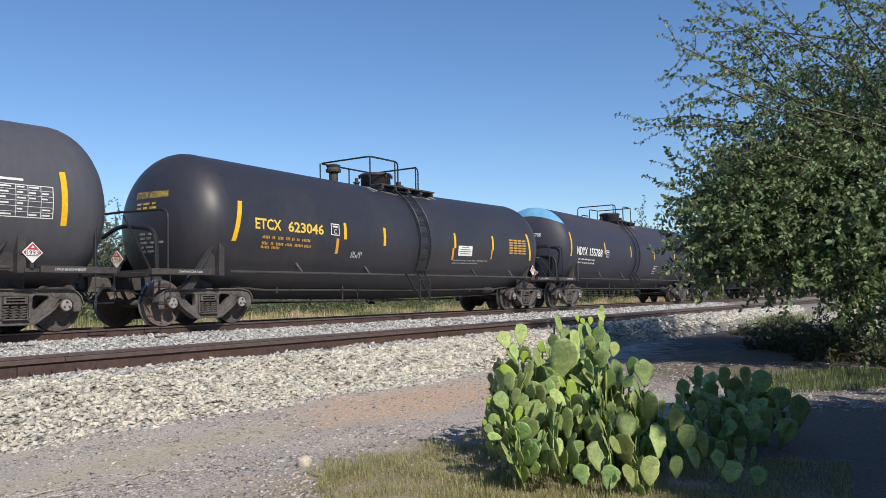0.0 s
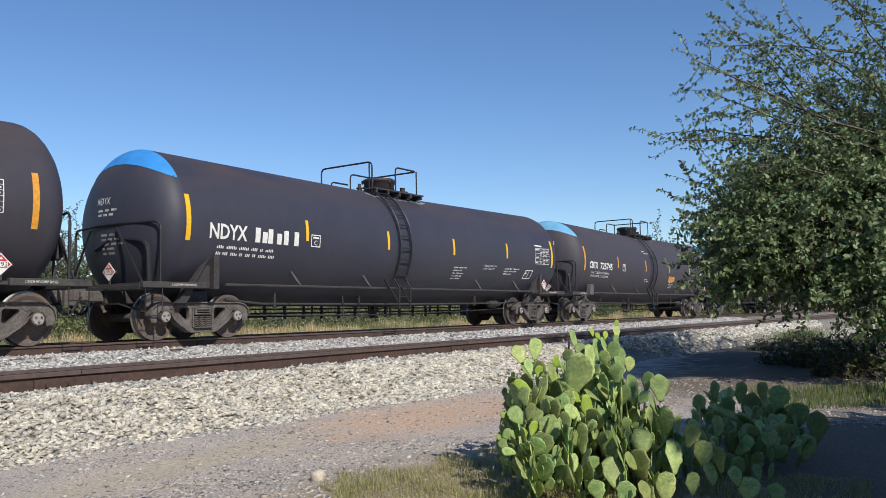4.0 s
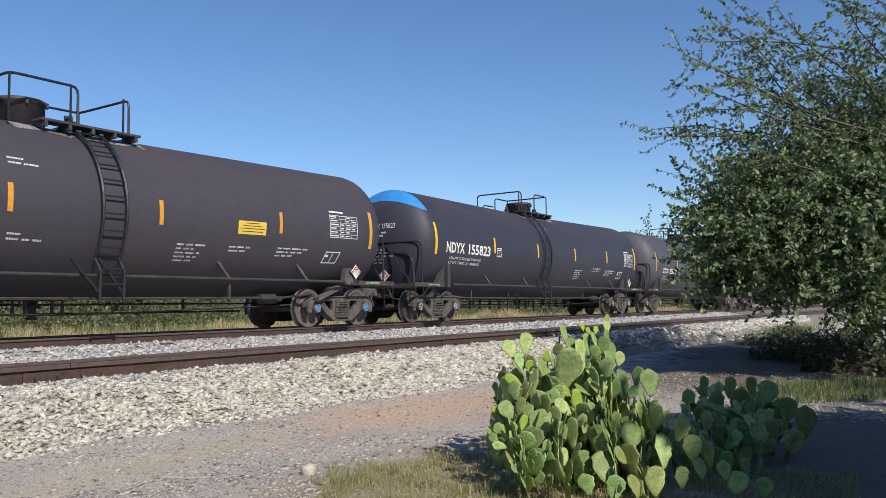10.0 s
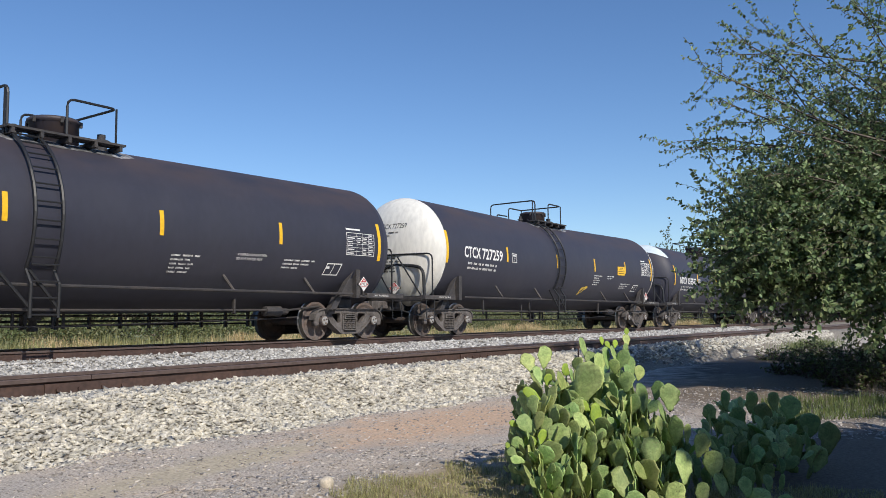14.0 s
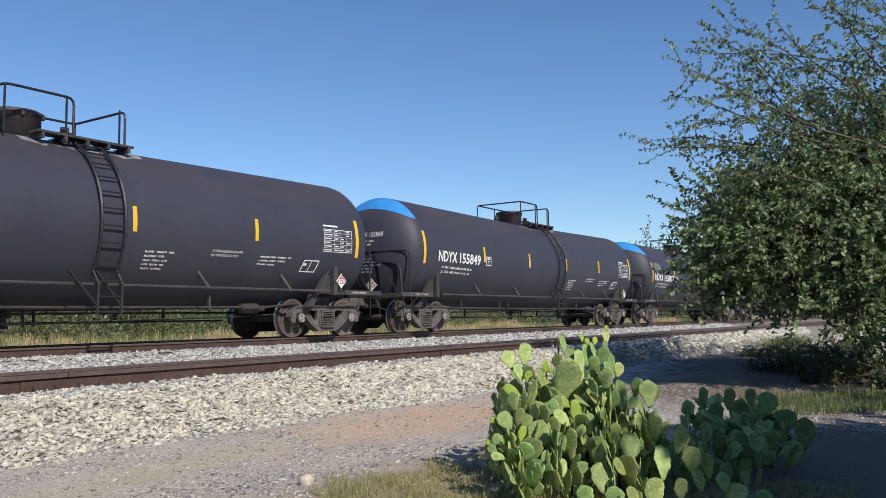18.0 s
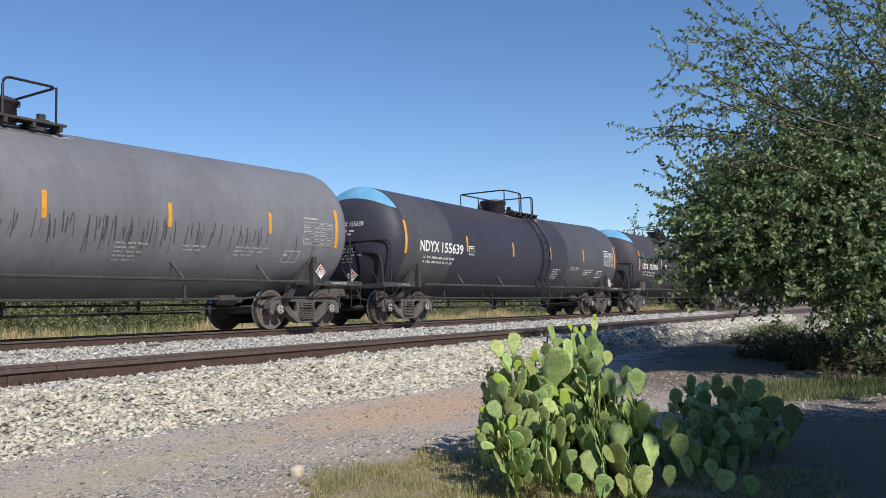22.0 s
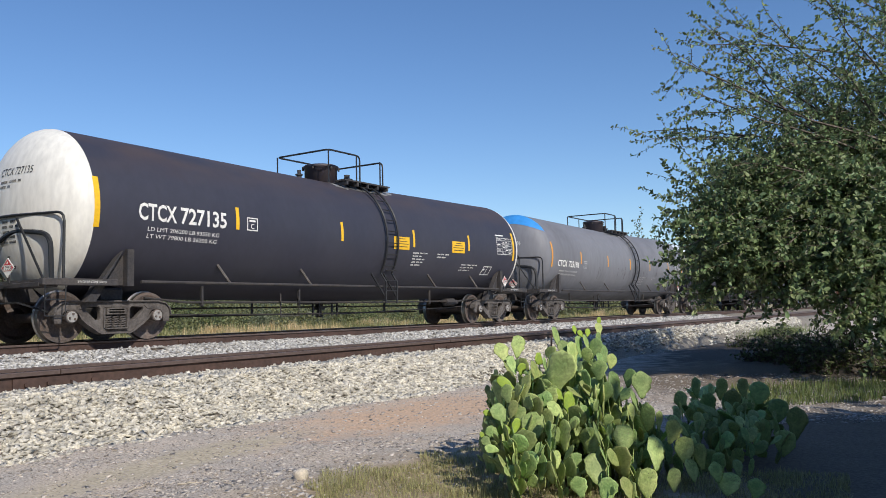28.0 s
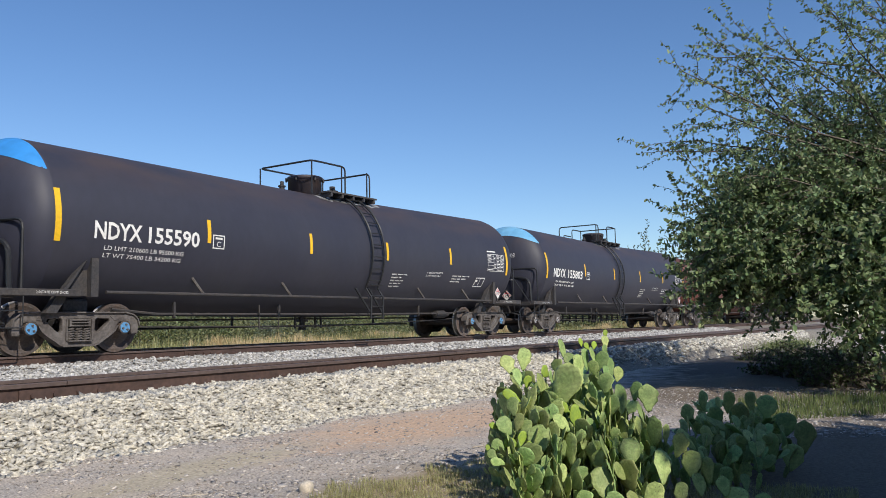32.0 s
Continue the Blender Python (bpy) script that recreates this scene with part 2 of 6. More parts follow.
def box(bm, x0, x1, y0, y1, z0, z1, bevel=0.0):
    vs = [bm.verts.new((x, y, z)) for x in (x0, x1) for y in (y0, y1) for z in (z0, z1)]
    fs = [bm.faces.new([vs[i] for i in q]) for q in ((0, 1, 3, 2), (4, 6, 7, 5), (0, 4, 5, 1), (2, 3, 7, 6), (0, 2, 6, 4), (1, 5, 7, 3))]
    if bevel:
        es = {e for f in fs for e in f.edges}
        bmesh.ops.bevel(bm, geom=list(es), offset=bevel, segments=1, affect="EDGES")


def prism(bm, poly, y0, y1):
    """A plate with the outline poly in x and z, from y0 to y1."""
    a = [bm.verts.new((x, y0, z)) for x, z in poly]
    b = [bm.verts.new((x, y1, z)) for x, z in poly]
    bm.faces.new(a)
    bm.faces.new(b[::-1])
    for i in range(len(poly)):
        j = (i + 1) % len(poly)
        bm.faces.new((a[j], a[i], b[i], b[j]))


def ring(bm, c, way, r, n, up=None):
    way = Vector(way).normalized()
    u = way.cross(up or (Vector((0, 0, 1)) if abs(way.z) < 0.9 else Vector((1, 0, 0)))).normalized()
    v = way.cross(u)
    return [bm.verts.new(Vector(c) + r * (math.cos(6.28318 * k / n) * u + math.sin(6.28318 * k / n) * v)) for k in range(n)]


def tube(bm, pts, r, n=6, cap=True):
    """A pipe along pts; r is one radius or one for each point."""
    pts = [Vector(q) for q in pts]
    rs = r if isinstance(r, (list, tuple)) else [r] * len(pts)
    last = None
    for i, q in enumerate(pts):
        w = pts[min(i + 1, len(pts) - 1)] - pts[max(i - 1, 0)]
        now = ring(bm, q, w, rs[i], n, Vector((0.13, 0.21, 1)).normalized() if abs(w.normalized().z) < 0.9 else Vector((1, 0.1, 0)))
        if last:
            for k in range(n):
                bm.faces.new((last[k], last[(k + 1) % n], now[(k + 1) % n], now[k]))
        elif cap:
            bm.faces.new(now[::-1])
        last = now
    if cap:
        bm.faces.new(last)


def rounded(pts, r=0.1, k=3):
    """The polyline pts with its corners rounded."""
    pts = [Vector(q) for q in pts]
    out = [pts[0]]
    for a, b, c in zip(pts, pts[1:], pts[2:]):
        u, v = (a - b), (c - b)
        d = min(r, u.length / 2, v.length / 2)
        p0, p1 = b + u.normalized() * d, b + v.normalized() * d
        for i in range(k + 1):
            t = i / k
            out.append((1 - t) ** 2 * p0 + 2 * t * (1 - t) * b + t * t * p1)
    return out + [pts[-1]]


def lathe(bm, profile, n=24, axis="y", centre=(0, 0, 0), mats=None):
    """Turns (along, radius) pairs about an axis."""
    c = Vector(centre)
    rows = []
    for a, r in profile:
        row = []
        for k in range(n):
            s, co = math.sin(6.28318 * k / n) * r, math.cos(6.28318 * k / n) * r
            row.append(bm.verts.new(c + Vector({"x": (a, co, s), "y": (s, a, co), "z": (co, s, a)}[axis])))
        rows.append(row)
    for i in range(len(rows) - 1):
        for k in range(n):
            f = bm.faces.new((rows[i][k], rows[i + 1][k], rows[i + 1][(k + 1) % n], rows[i][(k + 1) % n]))
            if mats:
                f.material_index = mats[i]
    for row, m in ((rows[0], mats[0] if mats else 0), (rows[-1][::-1], mats[-1] if mats else 0)):
        if profile[0 if row is rows[0] else -1][1] > 1e-4:
            bm.faces.new(row).material_index = m


def many(name, base, mats4, material):
    """One mesh of many copies of a small shape: base is (verts, faces); mats4 an array of n transforms."""
    v, f = np.array(base[0], float), np.array(base[1], int)
    n = len(mats4)
    vv = np.einsum("nij,kj->nki", mats4[:, :3, :3], v) + mats4[:, None, :3, 3]
    ff = (f[None] + (np.arange(n) * len(v))[:, None, None]).reshape(-1, f.shape[1])
    return raw_mesh(name, vv.reshape(-1, 3), ff, material)


def raw_mesh(name, verts, faces, material):
    me = bpy.data.meshes.new(name)
    k = faces.shape[1]
    me.vertices.add(len(verts))
    me.vertices.foreach_set("co", np.asarray(verts, np.float32).ravel())
    me.loops.add(len(faces) * k)
    me.loops.foreach_set("vertex_index", np.asarray(faces, np.int32).ravel())
    me.polygons.add(len(faces))
    me.polygons.foreach_set("loop_start", np.arange(0, len(faces) * k, k, dtype=np.int32))
    me.polygons.foreach_set("loop_total", np.full(len(faces), k, dtype=np.int32))
    me.update(calc_edges=True)
    me.materials.append(material)
    return me


def placed(rot, at, size):
    m = np.zeros((len(at), 4, 4))
    m[:, :3, :3] = rot * (size[:, None, :] if size.ndim == 2 else size[:, None, None])
    m[:, :3, 3] = at
    m[:, 3, 3] = 1
    return m


# ---- ground and tracks ----
def lumps(x, y, size, k=0.0):
    return noise.noise(Vector((x / size, y / size, k)))


def toe(x):
    """Where the foot of the near ballast slope lies."""
    return 5.2 - 0.14 * max(0.0, min(x, 10.5) - 8.0) + 0.11 * max(0.0, min(x, 14.5) - 11.0) + 0.12 * lumps(x, 0, 1.7, 3.0)


def ground_z(x, y):
    d = math.hypot(x - 4, y - 3)
    z = 0.035 * lumps(x, y, 1.6, 1.0) + 0.012 * lumps(x, y, 0.35, 2.0)
    z *= max(0.0, 1 - d / 60)
    z -= 0.05 * max(0.0, min(1.0, (3.0 - y) / 3.0))
    if y > 17:
        z += 0.10 * min(1.0, (y - 17) / 6)
    return z


def near_bed(x, y):
    t = toe(x)
    e = 0.05 * lumps(x, y, 0.5, 5.0) + 0.03 * lumps(x, y, 0.17, 6.0)
    if y < t:
        return -0.05
    if y < 5.72:
        k = (y - t) / (5.72 - t)
        return -0.01 + 0.36 * (k ** 1.1) + e * min(1, 4 * k * (1.2 - k))
    if y < 6.3:
        return 0.352 + 0.5 * e
    if y < 8.0:
        return 0.30 + 0.5 * e
    return max(-0.05, 0.345 - 0.34 * (y - 8.0) / 0.9 + e)


def train_bed(x, y):
    e = 0.05 * lumps(x, y, 0.5, 8.0) + 0.03 * lumps(x, y, 0.17, 9.0)
    if y < 13.3:
        return max(-0.05, 0.29 - 0.33 * (13.3 - y) / 1.5 + e)
    if y < 15.7:
        return 0.285 + 0.4 * e
    return max(-0.05, 0.285 - 0.33 * (y - 15.7) / 1.1 + e)


def sheet(name, xs, ys, height, material, smooth=True):
    v = np.array([(x, y, height(x, y)) for x in xs for y in ys])
    ny = len(ys)
    f = np.array([(i * ny + j, (i + 1) * ny + j, (i + 1) * ny + j + 1, i * ny + j + 1) for i in range(len(xs) - 1) for j in range(ny - 1)])
    me = raw_mesh(name, v, f, material)
    if smooth:
        me.polygons.foreach_set("use_smooth", [True] * len(me.polygons))
    return me


def steps(*spans):
    out = []
    for a, b, d in spans:
        out += list(np.arange(a, b, d))
    return out + [spans[-1][1]]


def ground_material():
    """Grey gravel with a bare reddish patch, dirt under the plants, dark soil with tree shade painted in, and dry soil
    beyond the tracks.
    """
    m = shader("gravelly soil", (0.49, 0.42, 0.35), 0.95, spots=(0.405, 0.365, 0.325), scale=1.6, low=0.4, high=0.62, grain=0.4, grain_scale=70, bump=.55, bump_scale=60)
    nt = m.node_tree
    n, l = nt.nodes, nt.links
    b = n["Principled BSDF"]
    src = b.inputs["Base Color"].links[0].from_socket
    co = n.new("ShaderNodeTexCoord")

    def patch(src, colour, cx, cy, rx, ry, soft, turn=0.0, wob=1.1):
        mp = n.new("ShaderNodeMapping")
        mp.vector_type = "TEXTURE"
        mp.inputs[1].default_value = (cx, cy, 0)
        mp.inputs[2].default_value = (0, 0, turn)
        mp.inputs[3].default_value = (rx, ry, 1000)
        l.new(co.outputs["Object"], mp.inputs[0])
        ln = n.new("ShaderNodeVectorMath")
        ln.operation = "LENGTH"
        l.new(mp.outputs[0], ln.inputs[0])
        t = n.new("ShaderNodeTexNoise")
        t.inputs["Scale"].default_value, t.inputs["Detail"].default_value = 3.5, 6
        l.new(co.outputs["Object"], t.inputs["Vector"])
        ad = n.new("ShaderNodeMath")
        ad.operation = "MULTIPLY_ADD"
        ad.inputs[1].default_value, ad.inputs[2].default_value = wob, -wob / 2
        l.new(t.outputs[0], ad.inputs[0])
        sm = n.new("ShaderNodeMath")
        l.new(ln.outputs["Value"], sm.inputs[0])
        l.new(ad.outputs[0], sm.inputs[1])
        r = n.new("ShaderNodeMapRange")
        r.inputs[1].default_value, r.inputs[2].default_value = 1 + soft, 1 - soft
        l.new(sm.outputs[0], r.inputs[0])
        g = n.new("ShaderNodeTexNoise")
        g.inputs["Scale"].default_value, g.inputs["Detail"].default_value = 40, 4
        l.new(co.outputs["Object"], g.inputs["Vector"])
        hs = n.new("ShaderNodeHueSaturation")
        hs.inputs["Color"].default_value = (*colour, 1)
        v = n.new("ShaderNodeMapRange")
        v.inputs[1].default_value, v.inputs[2].default_value, v.inputs[3].default_value, v.inputs[4].default_value = 0.3, 0.7, 0.72, 1.25
        l.new(g.outputs[0], v.inputs[0])
        l.new(v.outputs[0], hs.inputs["Value"])
        x = n.new("ShaderNodeMix")
        x.data_type = "RGBA"
        l.new(r.outputs[0], x.inputs["Factor"])
        l.new(src, x.inputs["A"])
        l.new(hs.outputs[0], x.inputs["B"])
        return x.outputs["Result"]

    src = patch(src, (0.56, 0.395, 0.275), 6.3, 4.2, 1.75, 0.72, 0.4, -0.05, 1.5)
    src = patch(src, (0.46, 0.40, 0.30), 3.4, 4.3, 1.2, 0.22, 0.35, 0.1)
    src = patch(src, (0.33, 0.26, 0.17), 3.6, 2.1, 1.6, 1.0, 0.3, 0.0)
    # dark soil under the trees and behind the cactus, with their shade painted in
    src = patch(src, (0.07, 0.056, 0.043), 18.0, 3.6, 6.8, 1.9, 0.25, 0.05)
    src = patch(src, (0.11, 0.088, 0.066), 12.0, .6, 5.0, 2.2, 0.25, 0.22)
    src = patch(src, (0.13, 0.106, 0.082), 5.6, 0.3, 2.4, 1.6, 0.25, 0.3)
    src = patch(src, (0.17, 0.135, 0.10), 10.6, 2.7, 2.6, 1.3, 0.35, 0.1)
    src = patch(src, (0.30, 0.26, 0.15), 20, 1220, 4000, 1203.5, 0.0012, 0.0, 0.004)
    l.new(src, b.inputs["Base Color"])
    return m


def build_ground():
    xs = steps((-2500, -300, 400), (-300, -20, 28), (-20, 0, 1), (0, 14, 0.14), (14, 40, 0.6), (40, 300, 26), (300, 2500, 400))
    ys = steps((-2500, -300, 400), (-300, -20, 28), (-20, 0, 1), (0, 6, 0.12), (6, 30, 1), (30, 300, 27), (300, 2500, 400))
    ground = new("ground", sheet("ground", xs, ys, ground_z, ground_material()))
    tagged(ground, "grey gravel and bare reddish dirt with dry soil", "ground", kind="structure")
    long = steps((-470, -60, 41), (-60, -2, 2), (-2, 14, 0.12), (14, 32, 0.3), (32, 80, 3), (80, 620, 60))
    for name, ys, fn in (("ballast_bed_near", steps((3.0, 6.1, 0.1), (6.1, 9.4, 0.3)), near_bed), ("ballast_bed_far", steps((11.4, 13.7, 0.12), (13.7, 17.4, 0.4)), train_bed)):
        tagged(new(name, sheet(name, long, ys, fn, bed_mat)), "pale crushed limestone track bed", "ballast", kind="structure")


def rail_mesh(x0, x1):
    bm = bmesh.new()
    prof = [(-.070, 0), (.070, 0), (.070, .012), (.012, .03), (.009, .125), (.034, .138), (.036, .165), (.028, .172), (-.028, .172), (-.036, .165), (-.034, .138), (-.009, .125), (-.012, .03), (-.070, .012)]
    a = [bm.verts.new((x0, y, z - .172)) for y, z in prof]
    b = [bm.verts.new((x1, y, z - .172)) for y, z in prof]
    k = len(prof)
    for i in range(k):
        f = bm.faces.new((a[i], a[(i + 1) % k], b[(i + 1) % k], b[i]))
        f.material_index = 1 if i == 7 else (2 if i in (5, 6, 8, 9) else 0)
    bm.faces.new(a[::-1])
    bm.faces.new(b)
    return finish("rail", bm, [railsteel, railtop, railhead])


def joint_mesh():
    """A joint bar with its four bolts."""
    bm = bmesh.new()
    prism(bm, [(-.38, -.15), (.38, -.15), (.38, -.05), (-.38, -.05)], -.03, -.012)
    for x in (-.28, -.1, .1, .28):
        lathe(bm, [(-.05, .02), (-.03, .02)], 6, "y", (x, 0, -.1))
    return finish("joint_bar", bm, railsteel)


def tie_mesh(seed):
    r = random.Random(seed)
    bm = bmesh.new()
    box(bm, -.115, .115, -1.3, 1.3, -.17, 0, .012)
    for v in bm.verts:
        v.co.x += r.uniform(-.012, .012)
        v.co.y += r.uniform(-.03, .03)
    return finish("tie", bm, tiewood)


def build_track(name, y, label, ties, joints, start=-60.0, lean=0.0, bare=.25):
    track = thing(name, label, "railway track", kind="structure", at=pose(0, y, RAIL, lean))
    r = random.Random(int(y * 10))
    ends = [start] + joints + [620.0]
    for side in (-0.7525, 0.7525):
        for a, b in zip(ends, ends[1:]):
            part("rail", rail_mesh(a + .004, b - .004), None, track, at=pose(0, side, 0))
    bar = joint_mesh()
    for side in (-0.7525, 0.7525):
        for j in joints:
            part("joint_bar", bar, None, track, at=pose(j, side, 0))
    shapes = [tie_mesh(k) for k in range(5)]
    x = ties[0]
    while x < ties[1]:
        part("tie", shapes[r.randrange(5)], None, track, at=pose(x, r.uniform(-.06, .06) + (.2 if lean else 0), -.178 - (r.uniform(-.012, .012) if r.random() < bare else .045), 0, 0, r.uniform(-1.5, 1.5)))
        x += 0.52 + r.uniform(-.03, .03)


build_ground()
build_track("track_near", NEAR_TRACK, "empty rusty siding track on wooden ties", (-3, 60), [3.72, 9.4, 21.3, 33.2], lean=-2.25, bare=.5)
build_track("track_far", TRAIN_TRACK, "main track under the train with rusty rails", (-3, 60), [11.2, 23.1, 35.0], -470.0)

# ---- the tank cars ----
R, ZC, SEAM, SAG = 1.575, 2.40, 7.74, 0.10     # shell radius, height of its middle over the rail, half length to the head seams, dip of the waist
AXLE, TRUCK, WHEEL = 0.889, 6.98, 0.457


def dip(x, seam=SEAM):
    return -SAG * max(0.0, 1 - abs(x) / seam)


def on_shell(u, v, lift=0.006, seam=SEAM, sag=True):
    """A place on the shell's side that faces the camera: u along the car, v up along the curve from mid height."""
    a = v / R
    return Vector((u, -(R + lift) * math.cos(a), ZC + (dip(u, seam) if sag else 0) + (R + lift) * math.sin(a)))


def shell_mesh(material, seam=SEAM, r=R, x0=None, x1=None, sag=True):
    bm = bmesh.new()
    xs = [(-seam if x0 is None else x0), (seam if x1 is None else x1)]
    mids = [k * seam / 3 for k in (-2.8, -2, -1, 0, 1, 2, 2.8)]
    xs = [xs[0]] + [m for m in mids if xs[0] < m < xs[1]] + [xs[1]]
    n = 72
    rows = [[bm.verts.new((x, math.cos(6.283185 * k / n) * r, ZC + (dip(x, seam) if sag else 0) + math.sin(6.283185 * k / n) * r)) for k in range(n)] for x in xs]
    for a, b in zip(rows, rows[1:]):
        for k in range(n):
            bm.faces.new((a[k], b[k], b[(k + 1) % n], a[(k + 1) % n]))
    return finish("tank_shell", bm, material, True)


def head_x(y, z, seam=SEAM, depth=0.74, lift=0.0):
    k = max(0.0, 1 - (y * y + z * z) / (R * R))
    return seam + depth * k ** 0.5 + lift


def head_mesh(material, seam=SEAM, depth=0.74):
    """A dished head, at the +x end."""
    bm = bmesh.new()
    n, m = 72, 12
    rows = []
    for i in range(m):
        a = i / m * 1.5708
        rows.append([bm.verts.new((seam + depth * math.sin(a), R * math.cos(a) * math.cos(6.283185 * k / n), ZC + R * math.cos(a) * math.sin(6.283185 * k / n))) for k in range(n)])
    for a, b in zip(rows, rows[1:]):
        for k in range(n):
            bm.faces.new((a[k], b[k], b[(k + 1) % n], a[(k + 1) % n]))
    tip = bm.verts.new((seam + depth, 0, ZC))
    for k in range(n):
        bm.faces.new((rows[-1][k], tip, rows[-1][(k + 1) % n]))
    return finish("tank_head", bm, material, True)


def cap_mesh(material, middle=1.2, side=0.86):
    """The painted top crescent of the leading head, at the -x end; its lower edge is an arch."""
    bm = bmesh.new()
    reach = math.sqrt(R * R - side * side)
    cols = []
    for k in range(29):
        y = reach * (k / 14 - 1) * .995
        low = middle - (middle - side) * (y / reach) ** 2
        high = math.sqrt(max(0.0, R * R - y * y)) * .998
        cols.append([bm.verts.new((-head_x(y, z) - .005, y * 1.002, ZC + z * 1.002)) for z in (low + (high - low) * (1 - (1 - i / 8) ** 2) for i in range(9))])
    for a, b in zip(cols, cols[1:]):
        for k in range(8):
            bm.faces.new((a[k], a[k + 1], b[k + 1], b[k]))
    bmesh.ops.recalc_face_normals(bm, faces=bm.faces[:])
    return finish("head_patch", bm, material, True)


def bar(bm, u0, u1, v0, v1, lift=0.007, slant=0.0, sag=True):
    """A painted or taped field on the shell's side."""
    n = max(1, int(abs(v1 - v0) / 0.12) + 1)
    rows = []
    for i in range(n + 1):
        v = v0 + (v1 - v0) * i / n
        o = slant * i / n
        rows.append([bm.verts.new(on_shell(u0 + o, v, lift, sag=sag)), bm.verts.new(on_shell(u1 + o, v, lift, sag=sag))])
    for a, b in zip(rows, rows[1:]):
        bm.faces.new((a[0], a[1], b[1], b[0]))


def frame_bars(bm, u0, u1, v0, v1, w=0.02, lift=0.007, slant=0.0):
    bar(bm, u0, u1, v0, v0 + w, lift)
    bar(bm, u0 + slant, u1 + slant, v1 - w, v1, lift)
    bar(bm, u0, u0 + w, v0, v1, lift, slant)
    bar(bm, u1 - w, u1, v0, v1, lift, slant)


def word_mesh(text, height, width=None, bold=0.0):
    """Flat letters with the built-in font: cap height and, if given, total width; origin at the lower left."""
    cu = bpy.data.curves.new("letters", "FONT")
    cu.body, cu.size, cu.resolution_u, cu.offset = text, 1.0, 2, bold
    ob = bpy.data.objects.new("letters", cu)
    me = bpy.data.meshes.new_from_object(ob)
    bm = bmesh.new()
    bm.from_mesh(me)
    bpy.data.objects.remove(ob)
    bpy.data.curves.remove(cu)
    bpy.data.meshes.remove(me)
    x0, x1 = min(v.co.x for v in bm.verts), max(v.co.x for v in bm.verts)
    y0, y1 = min(v.co.y for v in bm.verts), max(v.co.y for v in bm.verts)
    sy = height / (y1 - y0)
    sx = width / (x1 - x0) if width else sy
    for v in bm.verts:
        v.co = ((v.co.x - x0) * sx, (v.co.y - y0) * sy, 0)
    for k in range(1, 4) if height > 0.2 else ():
        bmesh.ops.bisect_plane(bm, geom=bm.verts[:] + bm.edges[:] + bm.faces[:], plane_co=(0, height * k / 4, 0), plane_no=(0, 1, 0))
    return bm


def side_word(car, name, text, u, z, height, width, material, bold=0.0, label=""):
    bm = word_mesh(text, height, width, bold)
    v0 = (z - ZC)
    for v in bm.verts:
        v.co = on_shell(u + v.co.x, v0 + v.co.y, 0.007)
    return tagged(part(name, bm, material, car, label), kind="stuff" if height < .1 else "")


def head_word(car, name, text, y, z, height, width, material, depth=0.74):
    bm = word_mesh(text, height, width)
    for v in bm.verts:
        yy, zz = y - v.co.x, z - ZC + v.co.y
        v.co = (-head_x(yy, zz, car["seam"], depth, 0.008), yy, ZC + zz)
    return part(name, bm, material, car)


def head_lines(car, name, y, z, rows, material, depth=0.74, gap=0.09, h=0.045):
    """Lines of lettering too small to read, on the leading head."""
    bm = bmesh.new()
    r = random.Random(int(z * 100) + rows)
    for i in range(rows):
        a = y
        for k in range(r.choice((2, 3))):
            w = r.uniform(0.1, 0.26)
            for m in range(int(w / .032)):
                b = a - m * .032
                q = [(b, z - i * gap), (b - .022, z - i * gap), (b - .022, z - i * gap + h), (b, z - i * gap + h)]
                bm.faces.new([bm.verts.new((-head_x(yy, zz - ZC, car["seam"], depth, 0.008), yy, zz)) for yy, zz in q])
            a -= w + 0.05
    return tagged(part(name, bm, material, car), kind="stuff")


def lines(car, name, u, z, widths, material, gap=0.085, h=0.036, slant=0.0):
    """Lines of lettering too small to read: plain bars."""
    bm = bmesh.new()
    r = random.Random(int(u * 91 + z * 37))
    for i, w in enumerate(widths):
        a, v = u + slant * i, z - ZC - i * gap
        left = w
        while left > 0.05:
            k = min(left, r.uniform(0.12, 0.3))
            one = h * .7
            for q in range(max(1, int(k / one))):
                bar(bm, a + q * one, a + q * one + h * .44, v, v + h * (1 if r.random() < .85 else .75))
            a += k + 0.035
            left -= k + 0.035
    return tagged(part(name, bm, material, car), kind="stuff")


# -- running gear, shared by all cars --
def wheelset_mesh(cap):
    bm = bmesh.new()
    for s in (-1, 1):
        y = s * 0.7525
        prof = [(-.36, .09), (-.15, .09), (-.09, .13), (-.055, .2), (-.03, .33), (-.06, .40), (-.06, .455), (.045, .46), (.055, .487), (.075, .485), (.08, .40), (.03, .34), (.02, .2), (.09, .12), (.11, .085)]
        mats = [0, 0, 0, 0, 0, 0, 1, 1, 1, 0, 0, 0, 0, 0]
        lathe(bm, [(y - s * a, r) if s > 0 else (y + a, r) for a, r in (prof if s < 0 else [(q, w) for q, w in prof])], 40, "y", mats=mats)
        lathe(bm, [(y + s * .28, .115), (y + s * .365, .115), (y + s * .372, .10), (y + s * .385, .095)], 14, "y", mats=[0, 0, 2])
        for k in range(3):
            a = k * 2.0944
            lathe(bm, [(y + s * .38, .02), (y + s * .405, .02)], 6, "y", (math.sin(a) * .055, 0, math.cos(a) * .055), [0])
    lathe(bm, [(-.66, .085), (.66, .085)], 14, "y", mats=[0])
    return finish("wheelset", bm, [wheelsteel, tread, cap])


